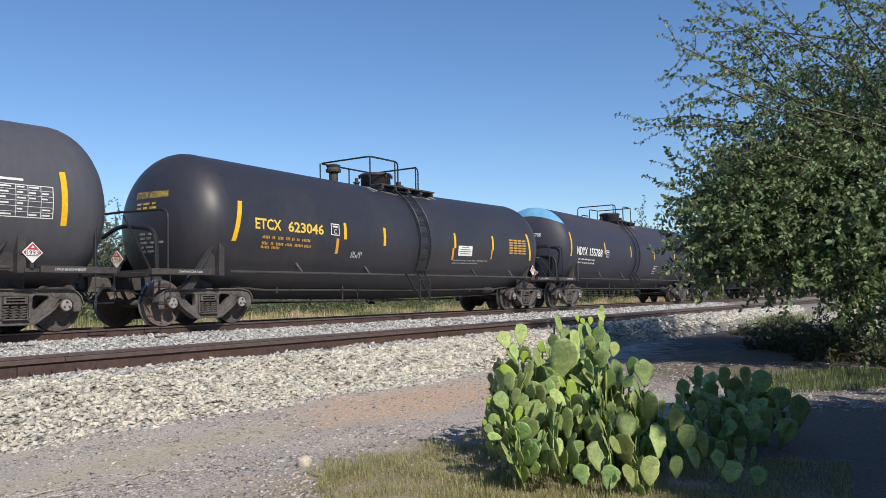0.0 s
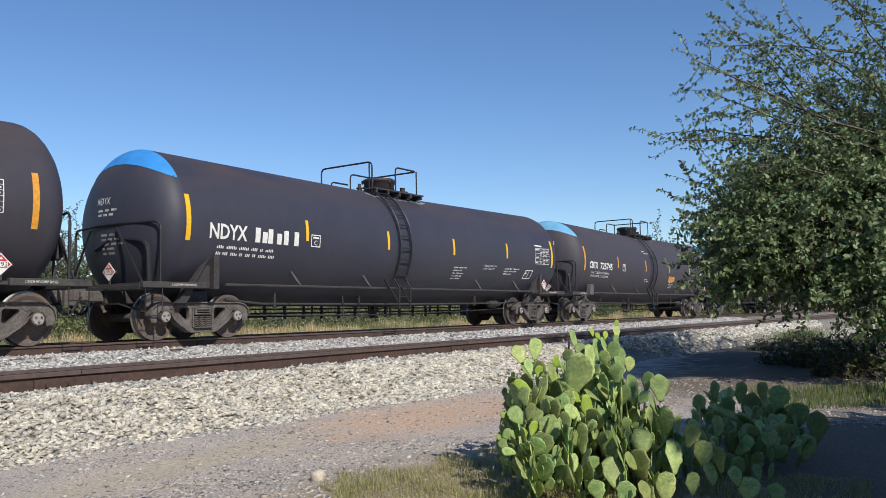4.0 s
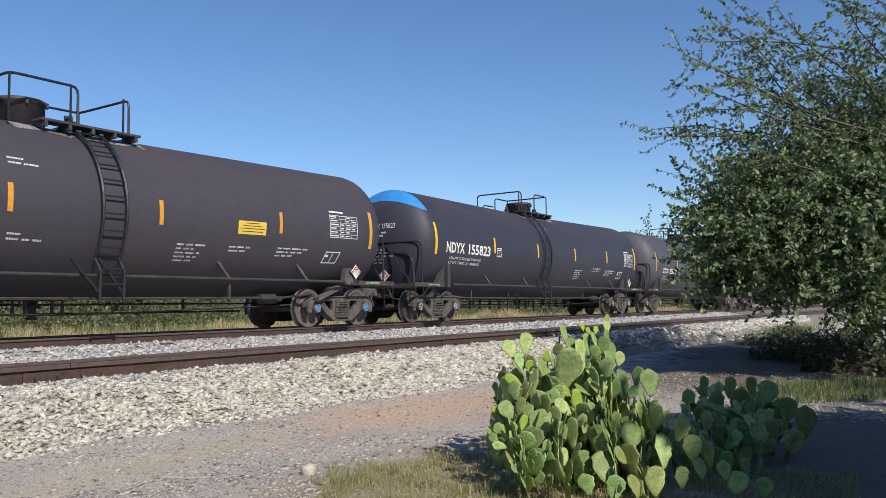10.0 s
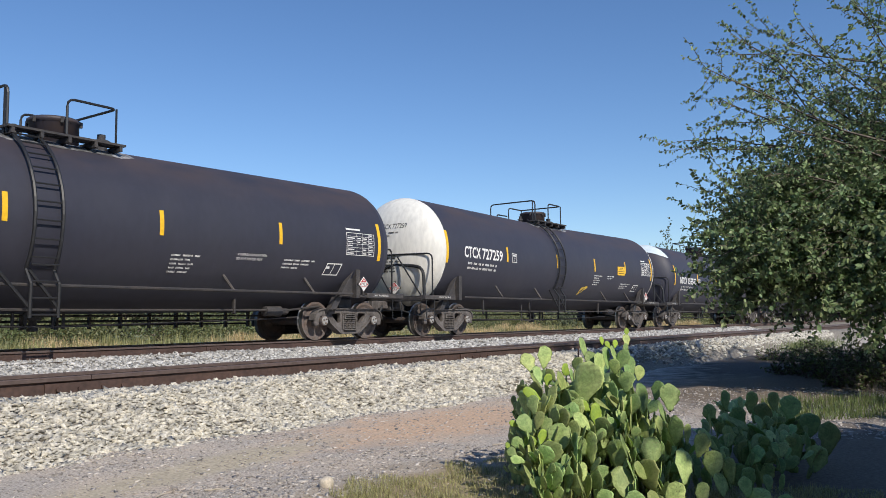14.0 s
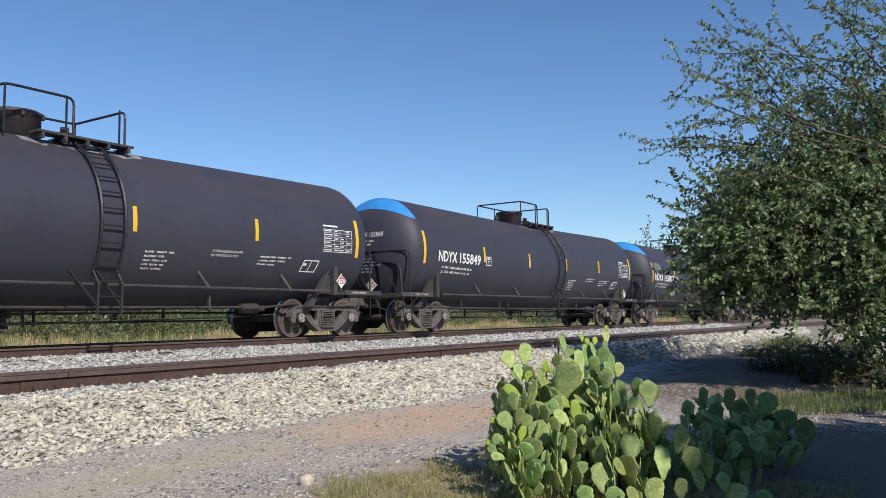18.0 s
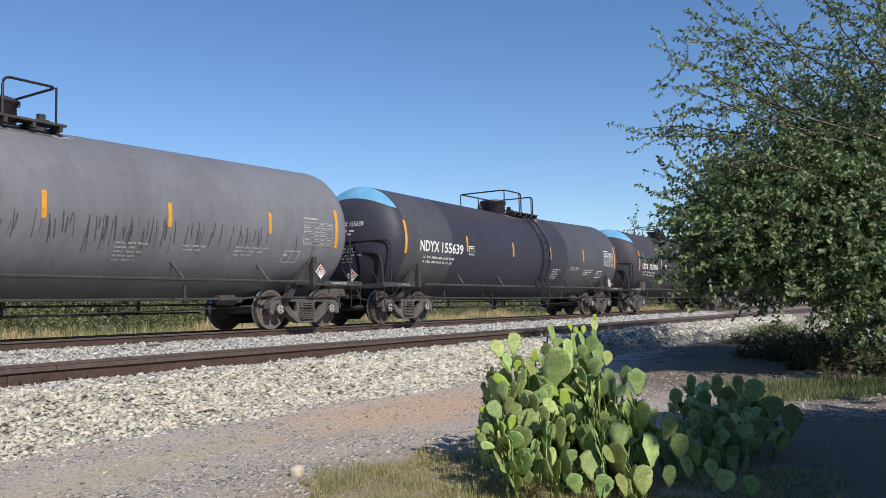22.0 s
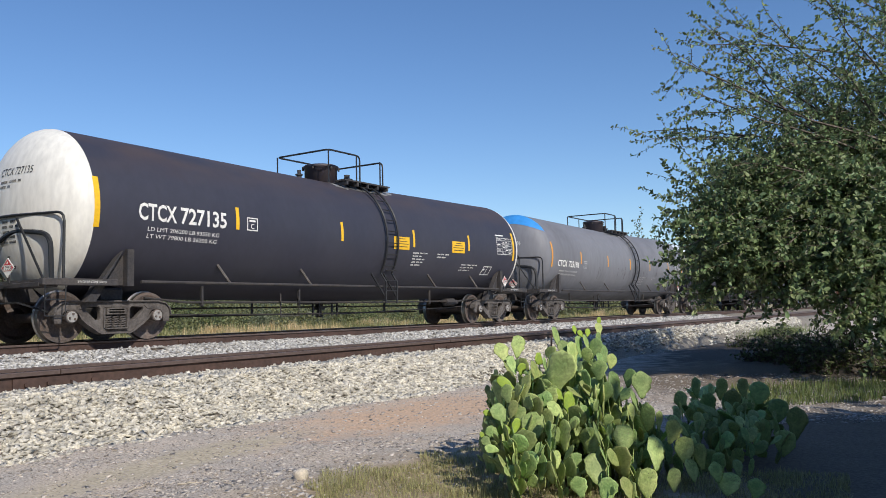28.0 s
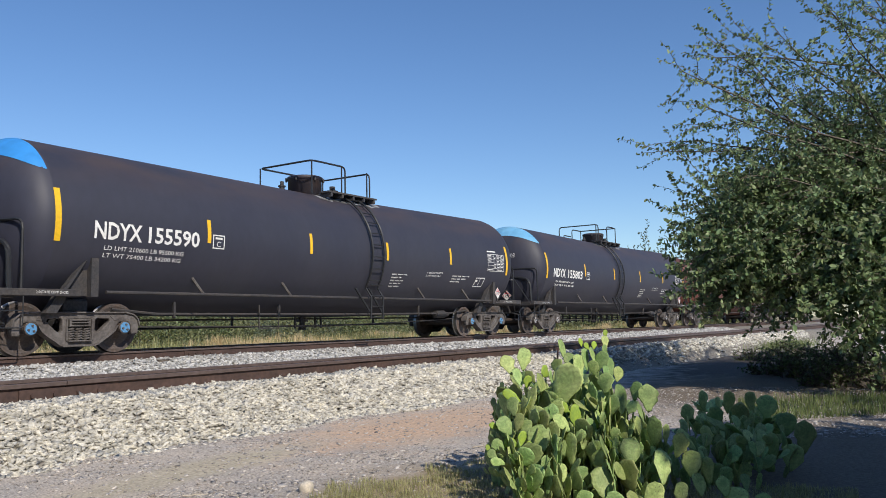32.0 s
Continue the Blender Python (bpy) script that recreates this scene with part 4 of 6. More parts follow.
def common_lettering(car, lead, ink, kind, fam, load, light, seed):
    """Reporting marks, tape marks, data panels and small lettering on the side."""
    r = random.Random(seed)
    mark, number, foot, high, tapes, plate, (tab, tz), dz = LAYOUT[fam]
    tape = orange if fam in ("C", "CB", "G", "S") or lead == "NDYX 155639" else yellow
    mid = {"W": 2.49, "E": 2.18}.get(fam, 2.385)
    spots = [(-7.7, -.46, .46, .11)] + [(u, -.235, .235, .09) for u in tapes] + [(7.55, -.47, .47, .11)]
    if fam == "E":
        spots = [(-6.68, -.45, .42, .12), (-3.18, -.2, .2, .1), (-3.45, -.57, -.2, .1), (-1.62, -.27, .2, .1), (1.74, -.2, .24, .1), (1.65, -.55, -.2, .1), (3.94, -.2, .24, .1), (3.88, -.5, -.2, .08), (6.5, -.5, .4, .12)]
    for u, z0, z1, w in spots:
        bm = bmesh.new()
        bar(bm, u - w / 2, u + w / 2, mid + z0 - dz - ZC, mid + z1 - dz - ZC, .005, .2 if fam == "E" and z1 - z0 > .6 and u < 0 else (-.2 if fam == "E" and z1 - z0 > .6 else 0))
        part("reflective_tape", bm, tape if not (fam == "E" and z1 < 0) else orange, car)
    worn = dimwhite if fam in ("S", "G") else white
    if lead:
        a, b = lead.split()
        side_word(car, "reporting_mark", a, mark[0], foot - dz, high, mark[1], ink, .022)
        if b == "bars":
            lines(car, "car_number", number[0], foot - dz, (number[1],), ink, h=high)
        else:
            side_word(car, "car_number", b, number[0], foot - dz, high, number[1], ink, .022)
        for z, text, w in ((foot - .19, load, 1.7), (foot - .325, light, 1.66)):
            if text:
                side_word(car, "weight_lettering", text, mark[0] + .22, z - dz, .08, w, ink)
            else:
                lines(car, "weight_lettering", mark[0] + .22, z - dz, (1.6,), worn if fam != "E" else amber, h=.065)
        u = plate
        bm = bmesh.new()
        frame_bars(bm, u, u + .3, foot + .02 - dz - ZC, foot + .3 - dz - ZC, .022)
        bar(bm, u + .06, u + .24, foot + .21 - dz - ZC, foot + .25 - dz - ZC)
        part("plate_frame", bm, worn, car)
        side_word(car, "plate_letter", "C", u + .1, foot + .06 - dz, .11, .1, worn)
    if fam == "E":
        lines(car, "weight_lettering", -5.9, 1.62 - dz, (.6,), amber, h=.06)
        lines(car, "graffiti", -2.9, 1.62 - dz, (.5, .4), dimwhite, h=.08)
        sign(car, 1.92, 1.76 - dz, .78, .3, white, "white emergency notice")
        lines(car, "data_lettering", 1.7, 1.6 - dz, (2.0, 1.4), dimwhite)
        bm = bmesh.new()
        for i in range(6):
            for j in range(4):
                bar(bm, 5.0 + j * .3, 5.24 + j * .3, 1.88 - dz - ZC + i * .085, 1.93 - dz - ZC + i * .085)
        tagged(part("qualification_table", bm, amber, car), "amber stencilled inspection table", kind="stuff")
    else:
        o = {"W": .3, "C": .2, "CB": .2}.get(fam, 0)
        e = {"C": .42, "CB": .4, "G": .3}.get(fam, .2)
        lines(car, "data_lettering", 1.56 + o, 1.78 - dz + (.3 if fam == "W" else 0), (.75, .45, .6, .55, .5), worn, .085)
        if fam in ("NA", "NB", "NW"):
            side_word(car, "insulation_notice", '4" FIBERGLASS INSULATION', 3.12, 1.86 - dz, .052, .78, worn)
            side_word(car, "insulation_notice", "DO NOT EXCEED 750 F", 3.1, 1.77 - dz, .052, .7, worn)
        else:
            lines(car, "data_lettering", 3.05, 1.78 - dz + (.3 if fam == "W" else 0), (.6, .45), worn, .085)
        lines(car, "data_lettering", 4.42, 1.8 - dz, (.95, .8, .6), worn, .085, slant=-.02)
        if fam in ("C", "CB"):
            lines(car, "data_lettering", -1.5, 3.05 - dz, (.3, .6), worn, .09)
            lines(car, "data_lettering", -1.5, 1.78 - dz, (.3, .6), worn, .09)
        bm = bmesh.new()
        frame_bars(bm, 5.5 + e, 6.0 + e, 1.5 - dz - ZC, 1.8 - dz - ZC, .025, slant=.08)
        bar(bm, 5.74 + e, 5.76 + e, 1.51 - dz - ZC, 1.79 - dz - ZC, .007, .08)
        bar(bm, 5.55 + e, 5.68 + e, 1.66 - dz - ZC, 1.72 - dz - ZC)
        part("test_stencil", bm, worn, car)
        bm = bmesh.new()
        v0 = tz - dz - ZC
        frame_bars(bm, tab, tab + 1.0, v0, v0 + .54, .014)
        for k in range(1, 6):
            bar(bm, tab, tab + 1.0, v0 + k * .09, v0 + k * .09 + .008)
        for k in (.36, .56, .78):
            bar(bm, tab + k, tab + k + .009, v0, v0 + .54)
        for i in range(6):
            for j in range(4):
                if r.random() < .75:
                    a = tab + (.03, .38, .58, .8)[j]
                    bar(bm, a, a + (.28, .15, .17, .16)[j] * r.uniform(.6, 1), v0 + .036 + i * .09, v0 + .062 + i * .09)
        bar(bm, tab, tab + .5, v0 + .6, v0 + .64)
        tagged(part("qualification_table", bm, worn, car), "white stencilled inspection table", kind="stuff")
    for x, y, z in ((7.04 if fam != "E" else 6.75, -1.49, 1.33), (-8.63, -.42, 1.33)):
        hold = part("placard_holder", holder_mesh(), None, car, at=pose(x, y, z, 0, 0, 0 if x > 0 else -84))
        part("placard", PLACARD, None, hold, "red and white diamond hazard placard", at=pose(0, -.012, 0))


def holder_mesh():
    bm = bmesh.new()
    box(bm, -.2, .2, 0, .015, -.03, .03)
    box(bm, -.03, .03, 0, .015, -.28, .2)
    box(bm, -.12, .12, .0, .06, -.32, -.26)
    return finish("placard_holder", bm, steel)


def template(kind, cap):
    car = thing("tank_car", "template", "tank car")
    top_parts(car, kind)
    under_parts(car)
    if kind == "B":
        steam_pipes(car)
    x0 = {"A": .57, "B": -1.13, "C": .08, "E": -.12}[kind]
    ladder_parts(car, x0, x0 + .47)
    casting, spring, wheels = side_frame_mesh(), spring_mesh(), wheelset_mesh(cap)
    truck_parts(car, -TRUCK, cap, casting, spring, wheels)
    truck_parts(car, TRUCK, cap, casting, spring, wheels)
    return car


# car: middle of the car on the moving train's scale, lettering, body paint, patch on the leading head, railing, load and light weight lines where legible
CARS = [
    (-199.75, "ETCX 623046", "etcx", "", "E", "", ""),
    (-217.72, "", "old", "", "A", "", ""),
    (-182.22, "NDYX 155788", "black", "pale", "B", "", ""),
    (-164.14, "CBTX 725713", "brown", "pale", "C", "", ""),
    (-145.89, "NDYX bars", "black", "blue", "B", "", ""),
    (-127.93, "CBTX 725745", "brown", "pale", "B", "LD LMT 203300 LB 92200 KG", "LT WT 82700 LB 37500 KG"),
    (-109.79, "NDYX 155765", "black", "blue", "B", "LD LMT 210100 LB 95050 KG", "LT WT 75900 LB 34450 KG"),
    (-91.66, "NDYX 155838", "black", "pale", "B", "", "LT WT 75300 LB 34150 KG"),
    (-73.62, "CBTX 725802", "brown", "pale", "C", "LD LMT 204900 LB 92900 KG", "LT WT 81100 LB 36800 KG"),
    (-55.46, "NDYX 155823", "black", "blue", "B", "LD LMT 210200 LB 95300 KG", "LT WT 75800 LB 34400 KG"),
    (-37.40, "CTCX 725281", "slate", "", "B", "", ""),
    (-19.47, "NDYX 155586", "black", "pale", "B", "", ""),
    (-1.27, "CTCX 727259", "white", "", "B", "", ""),
    (16.98, "NDYX 155568", "black", "white", "A", "LD LMT 210500 LB 95450 KG", "LT WT 75500 LB 34250 KG"),
    (35.09, "NDYX 155667", "black", "pale", "A", "LD LMT 210600 LB 95500 KG", "LT WT 75400 LB 34200 KG"),
    (53.24, "NDYX 155849", "black", "blue", "A", "", ""),
    (71.44, "NDYX 155807", "black", "blue", "A", "LD LMT 210000 LB 95250 KG", "LT WT 76000 LB 34450 KG"),
    (89.59, "CTCX 725209", "grey", "blue", "B", "", ""),
    (107.72, "NDYX 155639", "black", "pale", "A", "", ""),
    (126.11, "CBTX 725796", "brown", "pale", "C", "LD LMT 203100 LB 92100 KG", "LT WT 82900 LB 37600 KG"),
    (144.38, "NDYX 155558", "black", "pale", "B", "LD LMT 210500 LB 95450 KG", "LT WT 75500 LB 34250 KG"),
    (162.63, "NDYX 155622", "black", "pale", "B", "", ""),
    (180.86, "CTCX 727135", "white", "", "A", "LD LMT 206200 LB 93550 KG", "LT WT 79800 LB 36200 KG"),
    (199.07, "CTCX 725196", "grey", "blue", "A", "", ""),
    (217.00, "NDYX 155693", "black", "white", "B", "", ""),
    (235.08, "NDYX 155590", "black", "blue", "A", "LD LMT 210600 LB 95500 KG", "LT WT 75400 LB 34200 KG"),
    (253.24, "NDYX 155803", "black", "pale", "B", "", ""),
    (271.4, "", "rust", "", "A", "", ""),
    (289.6, "", "black", "", "A", "", ""),
]
BODY = {"black": (black, "black tank car"), "brown": (brownblack, "weathered brownish black tank car"), "slate": (slate, "dark grey streaked tank car"), "grey": (grey, "faded grey tank car"),
        "white": (black, "black tank car with cream white heads"), "etcx": (glossblack, "glossy black tank car with yellow lettering"), "rust": (rustcar, "rust red tank car"), "old": (slate, "older dark grey tank car")}
PATCH = {"pale": (paleblue, "pale blue"), "blue": (blue, "bright blue"), "white": (palewhite, "white")}


def dress(car, kind, lead, patch, rails, load, light, seed):
    paint, label = BODY[kind]
    label += f" with {PATCH[patch][1]} patch on its head" if patch else ", coupled in the train"
    tagged(car, label, "tank car", "tank cars of the train")
    fam = family(lead, kind, rails)
    seam, depth = {"etcx": (6.78, 0.98), "old": (7.9, 1.0)}.get(kind, (SEAM, 0.74))
    car["seam"], car["rise"] = seam, LAYOUT[fam][7] if kind not in ("old", "rust") else -.22
    part("tank_shell", shell_mesh(paint, seam), None, car)
    ends = whitehead if kind == "white" else paint
    hm = head_mesh(ends, seam, depth)
    part("tank_head", hm, None, car, "cream white dished head" if kind == "white" else "")
    part("tank_head", hm, None, car, "cream white dished head" if kind == "white" else "", at=Matrix.Rotation(math.pi, 4, "Z"))
    if patch:
        part("head_patch", cap_mesh(PATCH[patch][0]), None, car, f"{PATCH[patch][1]} painted head patch")
    ink = yelltext if kind == "etcx" else white
    common_lettering(car, lead, ink, kind, fam, load, light, seed)
    hd = darktext if kind == "white" else (yelltext if kind == "etcx" else (white if kind != "slate" else dimwhite))
    hz = {"white": 3.02, "etcx": 2.92, "brown": 2.97}.get(kind, 2.78)
    if lead:
        head_word(car, "head_mark", lead if not lead.endswith("bars") else "NDYX", .28, hz, .14, .92 if not lead.endswith("bars") else .42, hd, depth)
        head_lines(car, "head_lettering", .22, hz - .14, 2, hd, depth)
        head_lines(car, "head_lettering", .1, 2.15, 5, dimwhite if kind != "white" else darktext, depth)


def sign(car, u, z, w, h, material, label):
    bm = bmesh.new()
    bar(bm, u, u + w, z - ZC, z + h - ZC, .008)
    ob = part("notice_sign", bm, material, car, label)
    bm = bmesh.new()
    for k, a in ((.2, .1), (.42, .05), (.62, .12), (.82, .2)):
        bar(bm, u + a, u + w - a, z + h * k - ZC, z + h * (k + .05) - ZC, .012)
    part("notice_lettering", bm, darktext, ob)


def special(cars):
    """What sets single cars apart."""
    by = {row[1]: c for row, c in zip(CARS, cars)}
    for u in (.96, 3.8):
        sign(by["CTCX 727135"], u, 2.17, .7, .34, yellow, "yellow emergency notice sign")
    sign(by["CTCX 727259"], 3.97, 2.17, .7, .34, yellow, "yellow emergency notice sign")
    sign(by["CBTX 725745"], 1.53, 1.82, .8, .25, orange, "amber emergency notice sign")
    for n in ("CBTX 725802", "CBTX 725796", "CBTX 725713"):
        sign(by[n], 3.22, 2.12, .78, .28, yelltext if n != "CBTX 725713" else dimwhite, "faded emergency notice sign")
    bm = bmesh.new()
    rows = []
    for i in range(7):
        z = 2.60 + .36 * i / 6
        half = (.32, .40, .44, .42, .46, .36, .22)[i]
        rows.append([bm.verts.new(on_shell(-7.0 + .03 * math.sin(i * 2.1) + half * (k / 4 - 1) + .03 * math.sin(k * 3 + i), z - ZC, .006)) for k in range(9)])
    for p, q in zip(rows, rows[1:]):
        for k in range(8):
            bm.faces.new((p[k], p[k + 1], q[k + 1], q[k]))
    part("paint_patch", bm, grey, by["NDYX 155807"], "rough grey painted-over patch")
    c = by["NDYX 155639"]
    for x0, x1 in ((-7.73, -5.35), (2.75, 7.73)):
        part("repainted_band", shell_mesh(slate, r=R + .004, x0=x0, x1=x1), None, c, "dull grey repainted shell band")
    # rain has drawn dark streaks down the pale cars
    r = random.Random(4)
    for n, m in (("CTCX 725209", slate), ("CTCX 725281", black), ("CTCX 725196", slate)):
        bm = bmesh.new()
        for k in range(90 if n != "CTCX 725196" else 30):
            u = r.gauss(1.6, 2.6)
            v = r.uniform(-.35, -.05)
            if abs(u) < 7.3:
                bar(bm, u, u + r.uniform(.01, .03), v - r.uniform(.15, .55), v, .004, r.uniform(-.03, .05))
        tagged(part("dirt_streak", bm, m, by[n], "dark rain streaks on the shell"), kind="stuff")
    side_word(by["CTCX 725281"], "notice_lettering", "USO EXCLUSIVO DE", 4.66, 2.53, .1, .86, white, .02)
    lines(by["CTCX 725281"], "notice_lettering", 5.58, 2.53, (.3,), white, h=.095)
    side_word(by["CTCX 725281"], "notice_lettering", "PARA REFINADOS", 4.86, 2.38, .1, .8, white, .02)
    bm = bmesh.new()
    f = bm.faces.new([bm.verts.new(on_shell(u, z - ZC, .01)) for u, z in ((.95, 1.28), (1.55, 1.62), (1.5, 1.7), (1.05, 1.62))])
    part("paint_mark", bm, yelltext, by["CTCX 727259"], "yellow sprayed paint mark")


def build_train():
    base = {(k, 0): template(k, capgrey) for k in "ABCE"}
    for k in "ABC":
        base[(k, 1)] = copy_thing(base[(k, 0)], Matrix())
        bluew = wheelset_mesh(capblue)
        for o in base[(k, 1)].children_recursive:
            if o.name.startswith("wheelset"):
                o.data = bluew
    cars = []
    for i, (x, lead, kind, patch, rails, load, light) in enumerate(CARS):
        bluecap = lead in ("CBTX 725802", "NDYX 155590")
        car = copy_thing(base[(rails, int(bluecap))], pose(x, TRAIN_TRACK, RAIL))
        car.name = "tank_car"
        dress(car, kind, lead, patch, rails, load, light, i)
        if not (lead.startswith("NDYX") or lead == ""):
            drop = ("steam_pipe", "bolster_bracket") if lead.startswith("CBTX") else ("steam_pipe",)
            for o in [o for o in car.children if o.name.startswith(drop)]:
                bpy.data.objects.remove(o)
        if lead == "CBTX 725745":
            for o in car.children:
                if o.name.startswith(("ladder", "manway", "valve", "walkway", "handrail", "worn_patch")):
                    o.location.x += .38
        if lead.startswith("CBTX"):
            saddle_parts(car)
        cars.append(car)
    for b in base.values():
        for o in list(b.children_recursive) + [b]:
            bpy.data.objects.remove(o)
    special(cars)
    low = ("running_pipe", "pipe_strut", "bolster", "stub", "end_", "sill", "side_beam", "saddle_plate", "rail_brace", "coupler", "air_hose", "brake", "pipe_hanger", "steam_pipe", "bottom", "hand_brake", "bent_pipe", "truck", "placard")
    for car in cars:
        for ob in car.children:
            if not ob.name.startswith(low):
                ob.location.z += car["rise"]
    return cars


train = build_train()


# ---- plants and stones ----
AHEAD, ACROSS = Vector((0.828, 0.561, 0)), Vector((0.561, -0.828, 0))   # straight ahead of the camera, and to its right


def spot(across, depth, z=0.0):
    """A place by its way across and ahead of the camera."""
    q = AHEAD * depth + ACROSS * across
    return Vector((q.x, q.y, z))


def aim(across, up, depth):
    """A place seen from the camera at these slopes across and up, so far ahead."""
    q = spot(across * depth, depth)
    return Vector((q.x, q.y, EYE + up * depth))


LEAF = ([(0, 0, 0), (.23, .28, .04), (.25, .64, .05), (0, .96, -.05), (-.25, .64, .05), (-.23, .28, .04)], [(0, 1, 2), (0, 2, 3), (0, 3, 4), (0, 4, 5)])
BLADE = ([(-.5, 0, 0), (.5, 0, 0), (.32, .1, .5), (-.32, .1, .5), (0, .35, 1)], [(0, 1, 2), (0, 2, 3), (3, 2, 4)])


def stone_shapes(k, seed):
    r = np.random.default_rng(seed)
    c = np.array([(x, y, z) for x in (-1, 1) for y in (-1, 1) for z in (-1, 1)], float)
    f = [(0, 1, 3), (0, 3, 2), (4, 6, 7), (4, 7, 5), (0, 4, 5), (0, 5, 1), (2, 3, 7), (2, 7, 6), (0, 2, 6), (0, 6, 4), (1, 5, 7), (1, 7, 3)]
    return [(c * np.array([1.25, .85, .36]) * (1 + r.uniform(-.6, .3, c.shape)), f) for _ in range(k)]


def settled(r, n, tip):
    """n rotations of stones that came to rest: turned freely about the vertical, tipped a little."""
    a, t, b = r.uniform(0, 6.283, n), r.normal(scale=tip, size=n), r.uniform(0, 6.283, n)
    ca, sa, ct, st, cb, sb = np.cos(a), np.sin(a), np.cos(t), np.sin(t), np.cos(b), np.sin(b)
    return np.stack([ca * cb - sa * ct * sb, -ca * sb - sa * ct * cb, sa * st, sa * cb + ca * ct * sb, -sa * sb + ca * ct * cb, -ca * st, st * sb, st * cb, ct], 1).reshape(n, 3, 3)


def scatter_stones(name, label, material, places, sizes, seed, tip=.5):
    """Loose stones at places, one object of stuff."""
    r = np.random.default_rng(seed)
    shapes = stone_shapes(6, seed)
    which = r.integers(0, 6, len(places))
    ob = None
    verts, faces, o = [], [], 0
    for k, (v, f) in enumerate(shapes):
        sel = which == k
        n = int(sel.sum())
        m = placed(settled(r, n, tip), places[sel], sizes[sel])
        vv = np.einsum("nij,kj->nki", m[:, :3, :3], v) + m[:, None, :3, 3]
        ff = (np.array(f)[None] + (np.arange(n) * 8)[:, None, None]).reshape(-1, 3) + o
        verts.append(vv.reshape(-1, 3))
        faces.append(ff)
        o += n * 8
    ob = new(name, raw_mesh(name, np.concatenate(verts), np.concatenate(faces), material))
    return tagged(ob, label, "stones", kind="stuff")


def build_stones():
    r = np.random.default_rng(3)
    pts, size = [], []
    for x0, x1, n, s in ((1.6, 6, 15000, .023), (6, 12, 15000, .027), (12, 32, 9000, .036)):
        x = r.uniform(x0, x1, n)
        y = r.uniform(0, 1, n) ** 0.85
        for a, b in zip(x, y):
            t = toe(a) - .12
            yy = t + b * (6.14 - t)
            if (a > 8.5 and yy < 5.3 and r.random() < .6) or (a > 11 and yy < 5.5 and r.random() < .85):
                continue
            pts.append((a, yy, near_bed(a, max(yy, toe(a) + .01)) + r.uniform(-.006, .012)))
            size.append(s * r.uniform(.55, 1.35))
    scatter_stones("ballast_stones", "pale angular limestone ballast heaped along the siding", stone_mat, np.array(pts), np.array(size), 11)
    pts, size = [], []
    for x0, x1, y0, y1, n, s in ((1.6, 14, 6.22, 6.7, 900, .03), (5, 18, 12.1, 13.6, 11000, .037), (18, 50, 12.1, 13.58, 9000, .048)):
        for a, b in zip(r.uniform(x0, x1, n), r.uniform(y0, y1, n)):
            pts.append((a, b, (near_bed(a, b) if b < 9 else train_bed(a, b)) + r.uniform(-.01, .015)))
            size.append(s * r.uniform(.6, 1.3))
    scatter_stones("ballast_stones", "grey angular ballast between the two tracks", greystone_mat, np.array(pts), np.array(size), 13)
    pts, size = [], []
    for _ in range(56000):
        d = 3.5 + 7.0 * r.random() ** 1.25
        a = r.uniform(-.62, .62)
        q = spot(d * a, d)
        if (a > .22 and d < 6.3) or q.y > toe(q.x) + .1 or lumps(q.x, q.y, .7, 4.0) + .9 * r.random() < .1:
            continue
        if d < tops(a, [(-.16, 4.6), (-.1, 4.7), (-.03, 4.95), (.03, 5.4), (.06, 5.3), (.12, 4.6), (.5, 4.5)]) and a > -.15 and r.random() < .93:
            continue
        if r.random() < .6 and (((q.x - 6.1) / 1.7) ** 2 + ((q.y - 4.15) / .72) ** 2 < 1 or ((q.x - 3.2) / 1.2) ** 2 + ((q.y - 4.3) / .3) ** 2 < 1):
            continue
        pts.append((q.x, q.y, ground_z(q.x, q.y) + .001))
        size.append(.004 + .011 * r.random() ** 4 + (.016 * r.random() if r.random() < .012 else 0))
    scatter_stones("gravel", "loose grey gravel on the bare ground", gravel_mat, np.array(pts), np.array(size), 12, .3)


def round_stone(name, at, dims, colour, label, seed):
    bm = bmesh.new()
    bmesh.ops.create_icosphere(bm, subdivisions=3, radius=1)
    for v in bm.verts:
        k = 1 + .16 * noise.noise(v.co * 1.4 + Vector((seed, 0, 0))) + .05 * noise.noise(v.co * 4)
        q = Vector([math.copysign(abs(w) ** .75, w) for w in v.co])
        v.co = Vector((q.x * dims[0], q.y * dims[1], q.z * dims[2])) * k
    m = shader(name + " surface", colour, 0.85, spots=tuple(c * .75 for c in colour), scale=14, grain=.2, grain_scale=70, bump=.3, bump_scale=50)
    ob = part(name, bm, m, None, "", True, pose(*at, 0, 0, 25))
    return tagged(ob, label, "stone")


